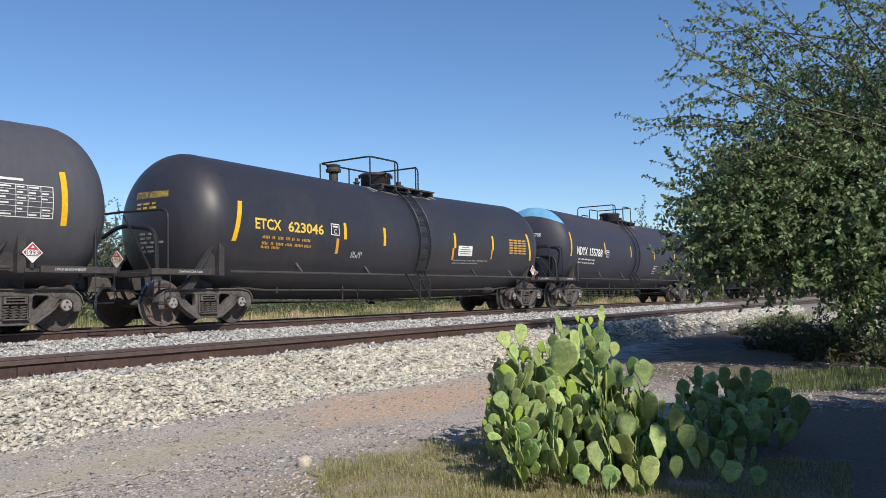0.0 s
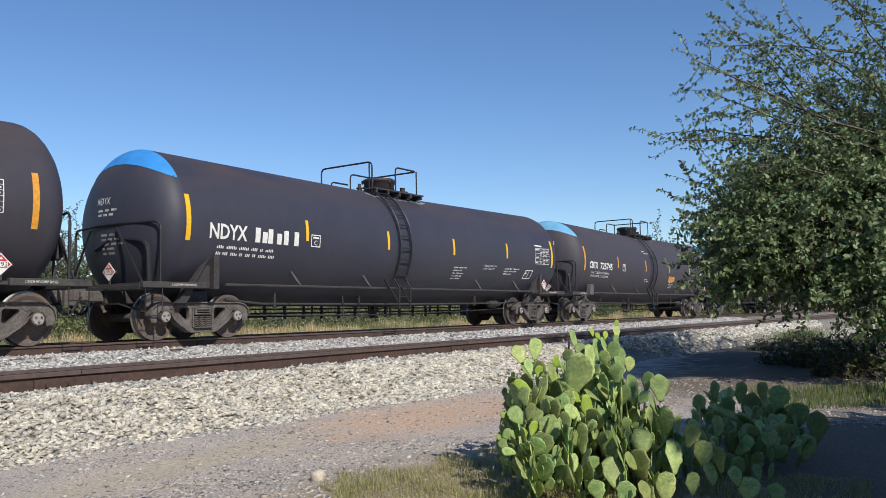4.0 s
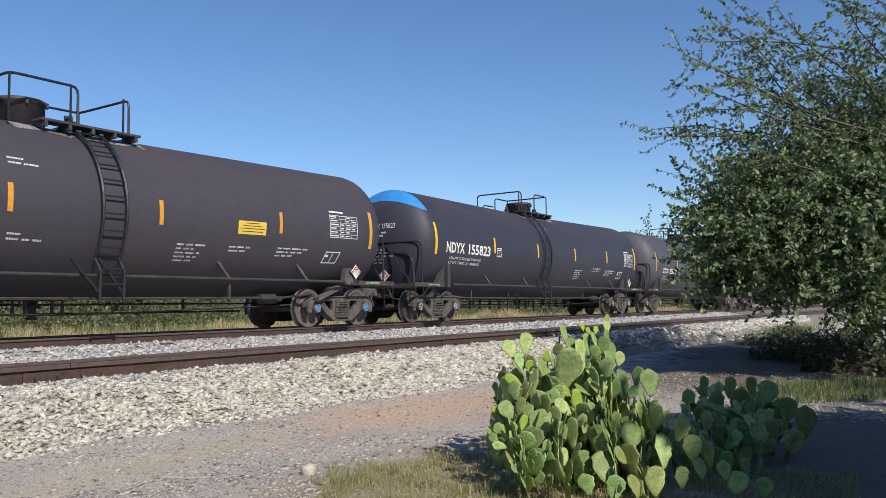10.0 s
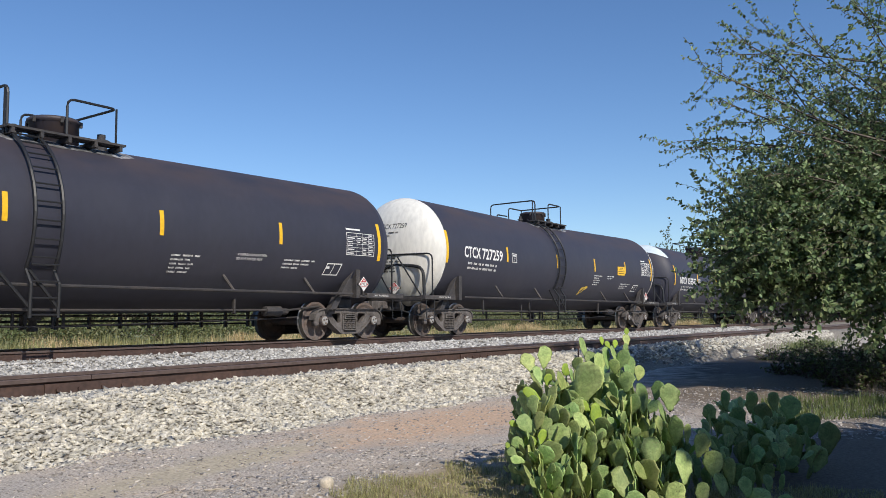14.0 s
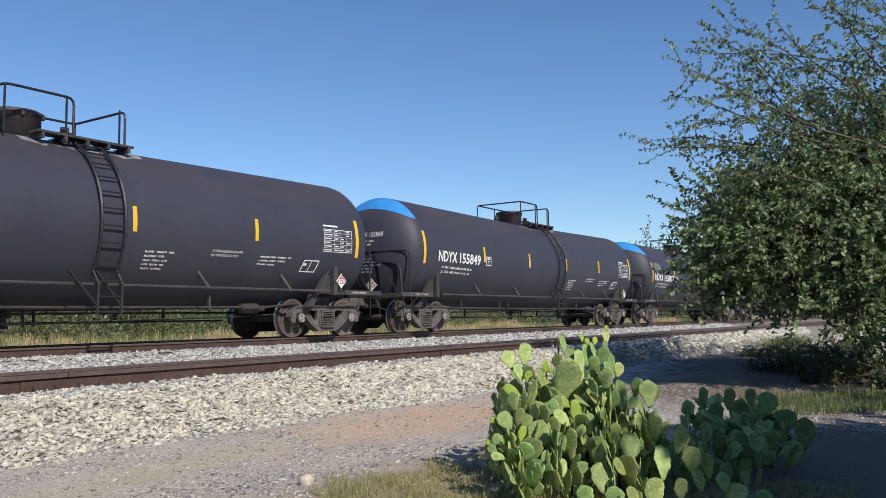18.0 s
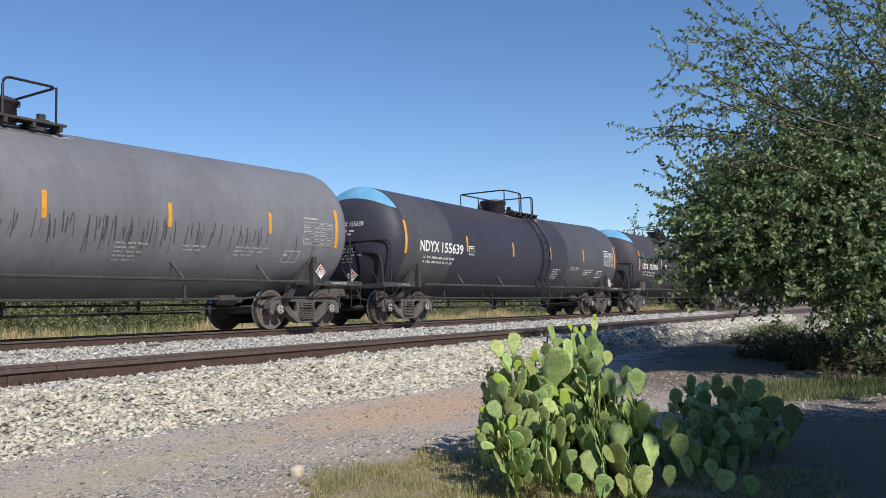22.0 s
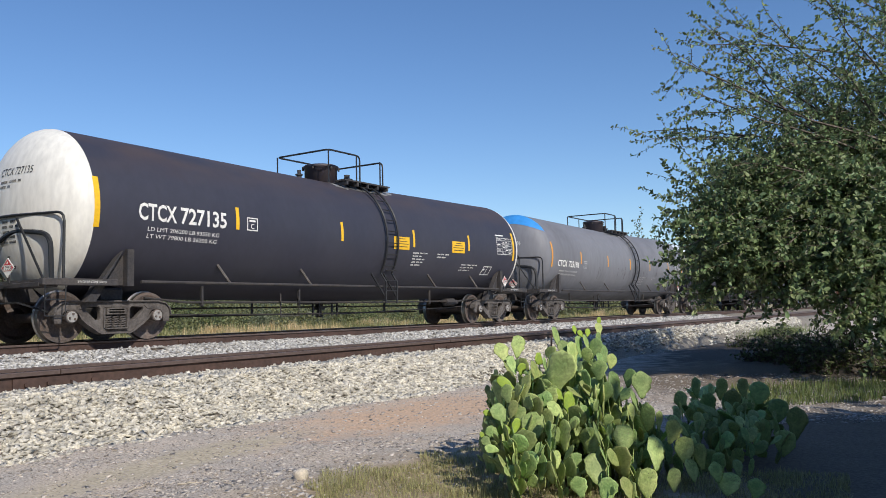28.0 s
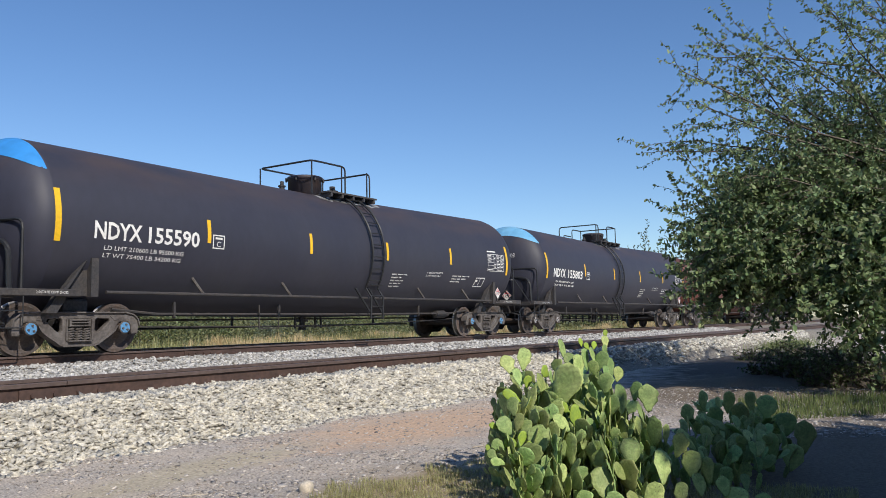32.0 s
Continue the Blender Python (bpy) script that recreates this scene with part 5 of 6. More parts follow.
def pad_mesh(material, seed, k=12, rows=9):
    """A flat, obovate cactus pad of unit length that stands on its narrow foot."""
    r = random.Random(seed)
    bm = bmesh.new()
    wav = r.uniform(0, 6)
    bend = r.uniform(-.14, .14)
    nick = [r.uniform(-.15, .13) for _ in range(40)]
    skew = r.uniform(-.12, .12)
    last = None
    foot = bm.verts.new((0, 0, 0))
    for i in range(1, rows):
        t = i / rows
        w = .42 * (math.sin(math.pi * t ** 1.42)) ** .55 * (.78 + .22 * t)
        th = .032 * (math.sin(math.pi * t)) ** .5 + .004
        row = []
        for j in range(k):
            a = 6.28318 * j / k
            side = nick[i] if math.cos(a) > 0 else nick[i + 12]
            row.append(bm.verts.new((w * math.cos(a) * (1 + side + .08 * math.sin(5 * t + wav + (1.5 if j < k / 2 else 0))) + skew * t * (1 - t), th * math.sin(a) + bend * t * t + .05 * w * math.cos(a) * math.sin(3 * t + wav), t + .03 * math.cos(a * 2 + wav))))
        for j in range(k):
            if last:
                bm.faces.new((last[j], last[(j + 1) % k], row[(j + 1) % k], row[j]))
            else:
                bm.faces.new((foot, row[(j + 1) % k], row[j]))
        last = row
    tip = bm.verts.new((0, bend, 1.0))
    for j in range(k):
        bm.faces.new((last[j], last[(j + 1) % k], tip))
    bmesh.ops.recalc_face_normals(bm, faces=bm.faces[:])
    return finish("pad", bm, material, True)


PADS = [pad_mesh(pad_mat, i) for i in range(14)]
YOUNG = [pad_mesh(youngpad, i + 20) for i in range(3)]


def grow_pads(cactus, base, r, roof, length=(.09, .18), young=.12, lean=20, origin=Vector((0, 0, 0)), most=14, facing=(-180, 180), twist=60):
    """A stem of pads that grows and forks below the roof, a height by place."""
    todo = [(Vector(base), Matrix.Rotation(radians(r.uniform(*facing) - 55.9), 3, "Z") @ Matrix.Rotation(radians(r.uniform(-lean, lean)), 3, "X") @ Matrix.Rotation(radians(r.uniform(-lean, lean)), 3, "Y"), 0)]
    n = 0
    while todo and n < most:
        q, turn, depth = todo.pop(0)
        up = turn @ Vector((0, 0, 1))
        ln = r.uniform(*length)
        top = q + up * ln
        if top.z > roof(top):
            ln *= .6
            top = q + up * ln
            if top.z > roof(top):
                continue
        small = ln < .12 and r.random() < young * 2.5
        w = ln * r.uniform(.65, .95)
        mesh = r.choice(YOUNG) if small else r.choice(PADS)
        m = Matrix.Translation(q - origin) @ turn.to_4x4() @ Matrix.Diagonal((w, ln * r.uniform(.8, 1.1), ln, 1))
        part("pad", mesh, None, cactus, at=m)
        n += 1
        if depth > 6:
            continue
        for k in range(r.choice((1, 1, 2, 2, 3))):
            a = radians(r.uniform(-60, 60))
            at = q + turn @ Vector((.38 * w * math.sin(a), 0, ln * (.52 + .46 * math.cos(a))))
            t2 = turn @ Matrix.Rotation(a * .75, 3, "Y") @ Matrix.Rotation(radians(r.uniform(-twist, twist)), 3, "Z") @ Matrix.Rotation(radians(r.uniform(-16, 16)), 3, "X")
            upz = (t2 @ Vector((0, 0, 1))).z
            if upz > .3:
                todo.append((at, t2, depth + 1))


def set_pad(cactus, r, origin, across, up, depth, length, width, turn, tilt, lean=0, young=False):
    """One pad by the slopes of its middle; turned about the vertical, tilted sideways and leaning back."""
    way = Matrix.Rotation(radians(turn - 55.9), 3, "Z") @ Matrix.Rotation(radians(tilt), 3, "Y") @ Matrix.Rotation(radians(-lean), 3, "X")
    p = aim(across, up, depth) - way @ Vector((0, 0, length / 2))
    part("pad", r.choice(YOUNG if young else PADS), None, cactus, at=Matrix.Translation(p - origin) @ way.to_4x4() @ Matrix.Diagonal((width * 1.17, length * .8, length * 1.08, 1)))


def tops(px, table):
    """Linear look-up in a short table of (place, height)."""
    for (a, h), (b, k) in zip(table, table[1:]):
        if px <= b:
            return h + (k - h) * max(0.0, (px - a) / (b - a))
    return table[-1][1]


def build_cacti():
    r = random.Random(41)
    origin = spot(.75, 4.3, -.05)
    big = thing("prickly_pear_cactus", "large sunlit green prickly pear with many flat pads", "cactus", at=Matrix.Translation(origin))
    # height of the crown along the clump, by the slope of the view across it
    crown = [(.04, .0), (.055, .3), (.065, .56), (.12, .62), (.15, .64), (.19, .68), (.205, .58), (.215, .47), (.255, .40), (.265, .28), (.30, .22), (.305, .0)]

    def roof(p):
        d = p.dot(AHEAD)
        u = p.dot(ACROSS) / d
        return tops(u, crown) - .48 * max(0.0, 4.4 - d)
    for k in range(58):
        u = r.uniform(.062, .26)
        d = r.uniform(4.35, 4.95) if u < .21 else r.uniform(4.1, 4.5)
        grow_pads(big, spot(u * d, d, -.05), r, roof, young=.03, origin=origin, facing=(-100, -45), twist=22)
    for k in range(34):
        u = r.uniform(.07, .27)
        d = r.uniform(3.9, 4.3) if u < .2 else r.uniform(3.8, 4.1)
        grow_pads(big, spot(u * d, d, -.05), r, lambda p: roof(p) - .06, length=(.08, .15), young=.0, origin=origin, facing=(-105, -50), twist=18)
    # the pads that show singly: across, up, depth, length, width, turn, tilt
    crest = ((0.081, -0.054, 4.43, 0.116, 0.087, 15, -5), (0.100, -0.048, 4.45, 0.123, 0.096, 12, 5), (0.149, -0.037, 4.50, 0.118, 0.078, 50, -15), (0.159, -0.052, 4.44, 0.110, 0.097, 30, 8), (0.168, -0.060, 4.41, 0.147, 0.098, 38, 5), (0.201, -0.029, 4.53, 0.082, 0.056, 20, 5), (0.194, -0.052, 4.45, 0.116, 0.095, -52, 10), (0.215, -0.068, 4.39, 0.083, 0.071, 20, 24), (0.185, -0.060, 4.41, 0.083, 0.073, -38, 0), (0.093, -0.070, 4.37, 0.108, 0.070, 30, 0), (0.141, -0.056, 4.43, 0.071, 0.094, -45, -20), (0.202, -0.066, 4.39, 0.083, 0.067, 40, -6))
    upper = ((0.151, -0.081, 4.33, 0.220, 0.243, -52, 4), (0.124, -0.085, 4.31, 0.182, 0.092, 58, -28), (0.199, -0.079, 4.34, 0.113, 0.104, -38, 4), (0.218, -0.099, 4.27, 0.167, 0.103, 25, 8), (0.235, -0.089, 4.31, 0.100, 0.092, -50, 6), (0.250, -0.098, 4.27, 0.143, 0.115, -5, 10), (0.241, -0.116, 4.20, 0.122, 0.061, 60, 2), (0.140, -0.111, 4.21, 0.104, 0.092, -30, -10), (0.146, -0.126, 4.15, 0.121, 0.080, 45, -38), (0.182, -0.100, 4.26, 0.186, 0.107, -60, 4), (0.107, -0.098, 4.26, 0.142, 0.099, -50, -8), (0.205, -0.107, 4.23, 0.123, 0.088, -40, 12))
    left = ((0.076, -0.128, 4.14, 0.102, 0.093, 25, -38), (0.091, -0.124, 4.16, 0.097, 0.068, -45, 10), (0.100, -0.130, 4.14, 0.084, 0.084, -38, -10), (0.068, -0.151, 4.05, 0.082, 0.069, 20, -64), (0.060, -0.162, 4.01, 0.064, 0.053, 10, -40), (0.066, -0.170, 3.98, 0.081, 0.047, 30, -80), (0.117, -0.144, 4.08, 0.136, 0.137, -18, -20), (0.134, -0.140, 4.10, 0.125, 0.095, -45, -10), (0.143, -0.155, 4.04, 0.112, 0.084, 25, -32), (0.153, -0.158, 4.03, 0.158, 0.105, -52, -15), (0.085, -0.105, 4.23, 0.105, 0.088, -40, -20), (0.114, -0.119, 4.18, 0.121, 0.111, -35, -14))
    mid = ((0.170, -0.149, 4.07, 0.077, 0.057, 20, 20), (0.227, -0.162, 4.02, 0.129, 0.139, 14, 12), (0.208, -0.140, 4.11, 0.066, 0.064, -38, 0), (0.237, -0.131, 4.14, 0.096, 0.068, 45, 4), (0.106, -0.166, 3.99, 0.133, 0.151, -28, -20), (0.123, -0.178, 3.95, 0.109, 0.070, 35, 0), (0.110, -0.192, 3.89, 0.136, 0.143, -52, -28), (0.125, -0.195, 3.88, 0.135, 0.068, -45, -6), (0.143, -0.185, 3.92, 0.088, 0.073, 20, 6), (0.135, -0.201, 3.86, 0.112, 0.097, -52, -32), (0.185, -0.165, 4.01, 0.134, 0.140, -45, 6), (0.256, -0.139, 4.11, 0.137, 0.112, -55, 6))
    front = ((0.160, -0.196, 3.88, 0.101, 0.113, -52, -50), (0.167, -0.187, 3.92, 0.074, 0.075, 10, 8), (0.194, -0.202, 3.86, 0.174, 0.132, 12, -10), (0.223, -0.191, 3.91, 0.148, 0.159, -52, -16), (0.089, -0.201, 3.85, 0.090, 0.055, 30, 28), (0.253, -0.217, 3.81, 0.138, 0.119, -38, -6), (0.265, -0.181, 3.95, 0.178, 0.116, 16, 8), (0.286, -0.155, 3.95, 0.121, 0.096, -45, 8), (0.270, -0.142, 4.10, 0.101, 0.062, 35, -4), (0.309, -0.202, 3.87, 0.112, 0.081, 20, 4), (0.338, -0.205, 3.87, 0.096, 0.077, 10, 4), (0.365, -0.201, 3.88, 0.084, 0.067, 15, 10))
    foot = ((0.352, -0.220, 3.84, 0.106, 0.141, -52, -6), (0.285, -0.213, 3.85, 0.112, 0.082, -35, -8), (0.204, -0.224, 3.77, 0.115, 0.109, -25, 12), (0.170, -0.219, 3.79, 0.099, 0.095, -30, -16), (0.385, -0.226, 3.83, 0.095, 0.097, -45, 8), (0.229, -0.222, 3.79, 0.110, 0.093, 40, 14), (0.300, -0.178, 3.91, 0.125, 0.111, -40, -6), (0.320, -0.186, 3.90, 0.125, 0.078, -20, -12))
    fresh = ((0.201, -0.018, 4.57, 0.047, 0.034, 15, 8), (0.178, -0.033, 4.52, 0.046, 0.034, 15, -30), (0.187, -0.032, 4.52, 0.046, 0.037, 15, 10), (0.171, -0.028, 4.53, 0.049, 0.034, 30, -5), (0.083, -0.148, 4.06, 0.077, 0.060, 12, -66), (0.095, -0.144, 4.08, 0.080, 0.052, 14, 16), (0.149, -0.107, 4.23, 0.074, 0.053, 10, -38), (0.162, -0.121, 4.18, 0.140, 0.071, 12, -5), (0.062, -0.127, 4.15, 0.051, 0.037, 14, -66), (0.054, -0.154, 4.04, 0.041, 0.028, 20, -20), (0.085, -0.092, 4.28, 0.106, 0.060, 12, -58), (0.104, -0.075, 4.35, 0.066, 0.057, 20, 10))
    fresh2 = ((0.186, -0.145, 4.08, 0.089, 0.067, 12, -36), (0.185, -0.129, 4.15, 0.060, 0.043, 12, 30), (0.103, -0.153, 4.05, 0.053, 0.044, 20, 20))
    # the thin dark pads that carry the fresh ones on the crest
    bearers = ((0.176, -0.050, 4.49, 0.125, 0.085, 48, -3), (0.186, -0.047, 4.48, 0.120, 0.075, 58, 3), (0.200, -0.044, 4.51, 0.105, 0.085, 52, 4), (0.207, -0.060, 4.46, 0.115, 0.090, 45, 12))
    for rows in (crest, upper, left, mid, front, foot, bearers):
        for row in rows:
            set_pad(big, r, origin, *row[:6], row[6] + r.uniform(-9, 9), lean=r.uniform(-8, 24))
    for row in fresh + fresh2:
        set_pad(big, r, origin, *row, lean=r.uniform(0, 8), young=True)
    origin = spot(1.75, 5.0, -.05)
    dark = thing("prickly_pear_cactus", "dark green prickly pear in the shade of a tree", "cactus", at=Matrix.Translation(origin))
    crown2 = [(.265, .0), (.275, .22), (.30, .34), (.345, .35), (.395, .32), (.42, .27), (.44, .2), (.455, .0)]

    def roof2(p):
        d = p.dot(AHEAD)
        u = p.dot(ACROSS) / d
        return tops(u, crown2) - .3 * max(0.0, 4.9 - d)
    for k in range(36):
        u = r.uniform(.28, .43)
        d = r.uniform(4.4, 5.5)
        grow_pads(dark, spot(u * d, d, -.05), r, roof2, young=.0, origin=origin)
    shade = ((0.318, -0.102, 5.00, 0.124, 0.098, 35, -6), (0.348, -0.105, 4.99, 0.131, 0.096, 12, 6), (0.336, -0.106, 4.99, 0.087, 0.071, 40, 0), (0.376, -0.105, 4.99, 0.123, 0.092, 10, -8), (0.395, -0.112, 4.97, 0.144, 0.132, -10, 6), (0.418, -0.133, 4.89, 0.135, 0.136, -5, 4), (0.439, -0.149, 4.83, 0.189, 0.140, 0, 4), (0.363, -0.121, 4.93, 0.143, 0.114, -20, -14), (0.330, -0.126, 4.91, 0.164, 0.126, 15, 6), (0.399, -0.159, 4.79, 0.167, 0.130, 25, -10), (0.423, -0.173, 4.74, 0.151, 0.132, -20, 10), (0.299, -0.119, 4.93, 0.129, 0.099, 20, -10))
    for row in shade:
        set_pad(dark, r, origin, *row)


def leaves(places, ways, sizes, seed):
    """Transforms of leaves at places, roughly along ways."""
    r = np.random.default_rng(seed)
    n = len(places)
    y = ways + r.normal(scale=.55, size=(n, 3))
    y /= np.linalg.norm(y, axis=1)[:, None] + 1e-9
    z = r.normal(size=(n, 3)) + np.array([0, 0, .9])
    x = np.cross(y, z)
    x /= np.linalg.norm(x, axis=1)[:, None] + 1e-9
    z = np.cross(x, y)
    return placed(np.stack([x, y, z], 2), places, sizes)


class Crown:
    """Collects the limbs and leaves of one tree or bush."""

    def __init__(self, seed):
        self.r = random.Random(seed)
        self.wood, self.limbs, self.at, self.way, self.size = None, [], [], [], []

    def twig(self, a, way, length, leaf, density):
        r = self.r
        pts, q = [Vector(a)], Vector(a)
        w = Vector(way).normalized()
        n = 5
        for k in range(n):
            w = (w + Vector((r.gauss(0, .22), r.gauss(0, .22), r.gauss(0, .2) - .03))).normalized()
            q = q + w * length / n
            pts.append(q.copy())
        tube(self.wood, pts, [.0045 * (1 - .8 * k / n) + .001 for k in range(n + 1)], 3, False)
        m = max(2, int(length * density))
        for k in range(m):
            t = (k + r.random()) / m * n
            i = min(n - 1, int(t))
            p = pts[i].lerp(pts[i + 1], t - i)
            self.at.append(p)
            side = w.cross(Vector((r.gauss(0, 1), r.gauss(0, 1), r.gauss(0, 1)))).normalized()
            self.way.append((w * .5 + side).normalized() + Vector((0, 0, -.25)))
            self.size.append(leaf * r.uniform(.65, 1.25))

    def bough(self, a, b, radius, twigs, leaf, density, length=(.35, .8), start=.35, rise=.25, spread=1.0):
        r = self.r
        a, b = Vector(a), Vector(b)
        self.wood = bmesh.new()
        self.limbs.append(self.wood)
        n = 9
        mid = a.lerp(b, .5) + Vector((r.gauss(0, .2), r.gauss(0, .2), rise * (b - a).length * .5))
        pts = []
        for k in range(n + 1):
            t = k / n
            pts.append((1 - t) ** 2 * a + 2 * t * (1 - t) * mid + t * t * b + Vector((r.gauss(0, .03), r.gauss(0, .03), r.gauss(0, .03))) * min(1, 3 * t))
        tube(self.wood, pts, [radius * (1 - .9 * k / n) + .004 for k in range(n + 1)], 5, False)
        for k in range(twigs):
            t = start + (1 - start) * (k + r.random()) / twigs
            i = min(n - 1, int(t * n))
            p = pts[i].lerp(pts[i + 1], t * n - i)
            along = (pts[i + 1] - pts[i]).normalized()
            way = along * .8 + Vector((r.gauss(0, 1), r.gauss(0, 1), r.gauss(.1, .8))) * .7 * spread
            self.twig(p, way, r.uniform(*length), leaf, density)
        self.twig(pts[-1], pts[-1] - pts[-2], r.uniform(*length), leaf, density)

    def limb_parts(self, name, parent, at=None):
        for bm in self.limbs:
            part(name, bm, bark, parent, at=at)

    def crown_mesh(self, name, material, seed):
        at, way = np.array([tuple(v) for v in self.at]), np.array([tuple(v) for v in self.way])
        return many(name, LEAF, leaves(at, way, np.array(self.size), seed), material)


def build_tree():
    """The broad tree beside the track: its trunk stands out of view, its boughs reach into it."""
    r = random.Random(5)
    c = Crown(5)
    base = Vector((13.2, -.4, -.05))
    tree = thing("tree", "broad leafy green tree with drooping boughs by the track", "tree", at=Matrix.Translation(base))
    trunk = bmesh.new()
    fork = base + Vector((.15, .1, 1.5))
    tube(trunk, [base + Vector((0, 0, -.1)), base + Vector((.05, 0, .4)), base + Vector((.0, .08, .9)), fork], [.32, .25, .22, .2], 14)
    # slope up and slope across of the outline's tips
    edge = [(-.07, .53), (-.055, .49), (-.02, .385), (-.01, .35), (.015, .32), (.043, .31), (.08, .29), (.12, .265), (.147, .292), (.18, .293), (.221, .255), (.27, .29), (.319, .285), (.333, .345), (.378, .38), (.5, .45)]

    def left(up):
        for (a, h), (b, k) in zip(edge, edge[1:]):
            if up <= b:
                return h + (k - h) * max(0.0, (up - a) / (b - a))
        return edge[-1][1]
    # tips along the outline
    for up, inset in ((.33, .02), (.31, .02), (.36, .03), (.345, .0), (.225, .03), (.24, .07), (.21, .035), (.29, .06), (.26, .05), (.32, .09), (.12, .02), (.1, .05), (.06, .05), (.045, .055), (.03, .06), (.15, .03), (.18, .04), (.07, .03), (.35, .08), (.38, .12)):
        d = r.uniform(10.0, 12.0)
        thin = 1 if up < .15 else .8
        c.bough(fork + Vector((r.gauss(0, .2), r.gauss(0, .2), r.uniform(.0, 1.6))), aim(left(up) + inset + (.03 if up < .15 else .0), up, d), r.uniform(.014, .024), 24, .06, 50 * thin, (.35, .9), .4, r.uniform(-.1, .35), 1.2)
    # the body of the crown
    for k in range(235):
        up = r.uniform(.15, .5) if k % 5 == 0 else r.uniform(.03, .18)
        airy = min(1.0, max(0.0, (up - .13) / .15))
        u = left(up) + .05 + .08 * airy + r.random() ** 1.25 * .42
        airy *= max(0.35, 1 - (u - left(up)) / .9)
        d = r.uniform(9.6, 13.2)
        c.bough(fork + Vector((r.gauss(0, .25), r.gauss(0, .25), r.uniform(-.2, 2.0))), aim(u, up, d), r.uniform(.014, .03), 22, .066, 62 * (1 - .66 * airy), (.4, 1.0), .38 + .12 * airy, r.uniform(-.05, .4), 1.2)
    # low, hanging boughs in the sun
    for across, up, d in ((.35, .022, 7.6), (.36, .03, 7.9), (.40, .032, 7.7), (.34, .042, 8.0), (.365, .05, 7.4), (.355, .065, 7.8), (.33, .06, 8.1), (.43, .02, 7.6), (.46, .02, 7.2), (.49, .0, 7.0), (.51, -.025, 7.0), (.525, -.03, 6.9), (.53, -.0, 6.9), (.55, -.045, 6.8), (.57, -.02, 6.8), (.45, .03, 7.0), (.5, .02, 7.0), (.54, .04, 6.8), (.42, .04, 7.4), (.51, .08, 6.8), (.55, .12, 6.8), (.315, .05, 7.8), (.32, .075, 7.6), (.33, .035, 7.6), (.31, .095, 7.9), (.345, .1, 7.5), (.38, .08, 7.3), (.40, .055, 7.2)):
        c.bough(fork + Vector((0, 0, r.uniform(.2, 1.0))), aim(across, up, d + 2.3), .022, 28, .078, 70, (.3, .65), .55, .35, .8)
    part("trunk", trunk, bark, tree, "rough grey trunk", True, Matrix.Translation(-base))
    c.limb_parts("limb", tree, Matrix.Translation(-base))
    part("crown", c.crown_mesh("crown", leaf_mat, 9), None, tree, "dense crown of small green leaves", at=Matrix.Translation(-base))
    # the tree behind the camera's right, whose shade lies on the cactus and the path
    c = Crown(8)
    base = Vector((4.2, -3.6, -.05))
    tree = thing("tree", "shade tree behind the path with a round crown", "tree", at=Matrix.Translation(base))
    trunk = bmesh.new()
    fork = base + Vector((.1, .1, 1.7))
    tube(trunk, [base + Vector((0, 0, -.1)), base + Vector((.05, 0, .5)), fork], [.22, .17, .14], 12)
    run = 1 / math.tan(SUN_EL)
    flat = Vector((SUN_WAY.x, SUN_WAY.y, 0)).normalized()
    back, side = -flat.dot(AHEAD) * run, flat.dot(ACROSS) * run
    n = 0
    while n < 520:
        h = r.uniform(1.8, 5.6)
        if n < 330:
            # the heart of the crown, whose shade lies on the small cactus
            d, a = 4.95 + r.uniform(-1.45, 1.45) - back * h, 2.35 + r.uniform(-1.2, 1.2) + side * h
        else:
            d, a = r.uniform(-2.5, 6.0), r.uniform(3.2, 9.0)
        # how far on and how far over its shade falls; the crown leaves the path, the big cactus and the grass in the sun
        dd, aa = d + back * h, a - side * h
        if a < .68 * d + .3 or aa < 1.22 + .08 * (dd - 4.5) or dd > 6.9 or (n < 330 and h < 2.8):
            continue
        n += 1
        c.bough(base + Vector((0, 0, min(h, r.uniform(1.2, 2.6)))), spot(a, d, h), .03, 17, .17, 38, (.2, .4), .78, .1)
    # a few thin outer boughs, whose leaves dapple the sunlit cactus
    for k in range(8):
        h = r.uniform(3.0, 4.2)
        d, a = r.uniform(4.3, 5.7) - back * h, (r.uniform(.85, 1.3) if k < 6 else r.uniform(.3, .8)) + side * h
        c.bough(base + Vector((0, 0, r.uniform(1.2, 2.0))), spot(a, d, h), .01, 6, .13, 15, (.15, .35), .85, .1)
    part("trunk", trunk, bark, tree, "rough grey trunk", True, Matrix.Translation(-base))
    c.limb_parts("limb", tree, Matrix.Translation(-base))
    part("crown", c.crown_mesh("crown", leaf_mat, 19), None, tree, at=Matrix.Translation(-base))


def bush(name, label, at, size, n, leaf, material, seed, category="bush"):
    r = random.Random(seed)
    c = Crown(seed)
    base = Vector(at)
    ob = thing(name, label, category, at=Matrix.Translation(base))
    for k in range(n):
        a = r.uniform(0, 6.28)
        e = r.random() ** .6
        q = Vector((math.cos(a) * size[0] * e, math.sin(a) * size[1] * e, size[2] * r.uniform(.45, 1.0) * (1.15 - .5 * e)))
        c.bough(Vector((r.gauss(0, .1), r.gauss(0, .1), -.05)), q, .015 + .01 * size[2], 9, leaf, 3.2 / leaf ** .85, (size[2] * .15, size[2] * .4), .25, .15)
    c.limb_parts("stem", ob)
    part("crown", c.crown_mesh("crown", material, seed), None, ob)
    return ob


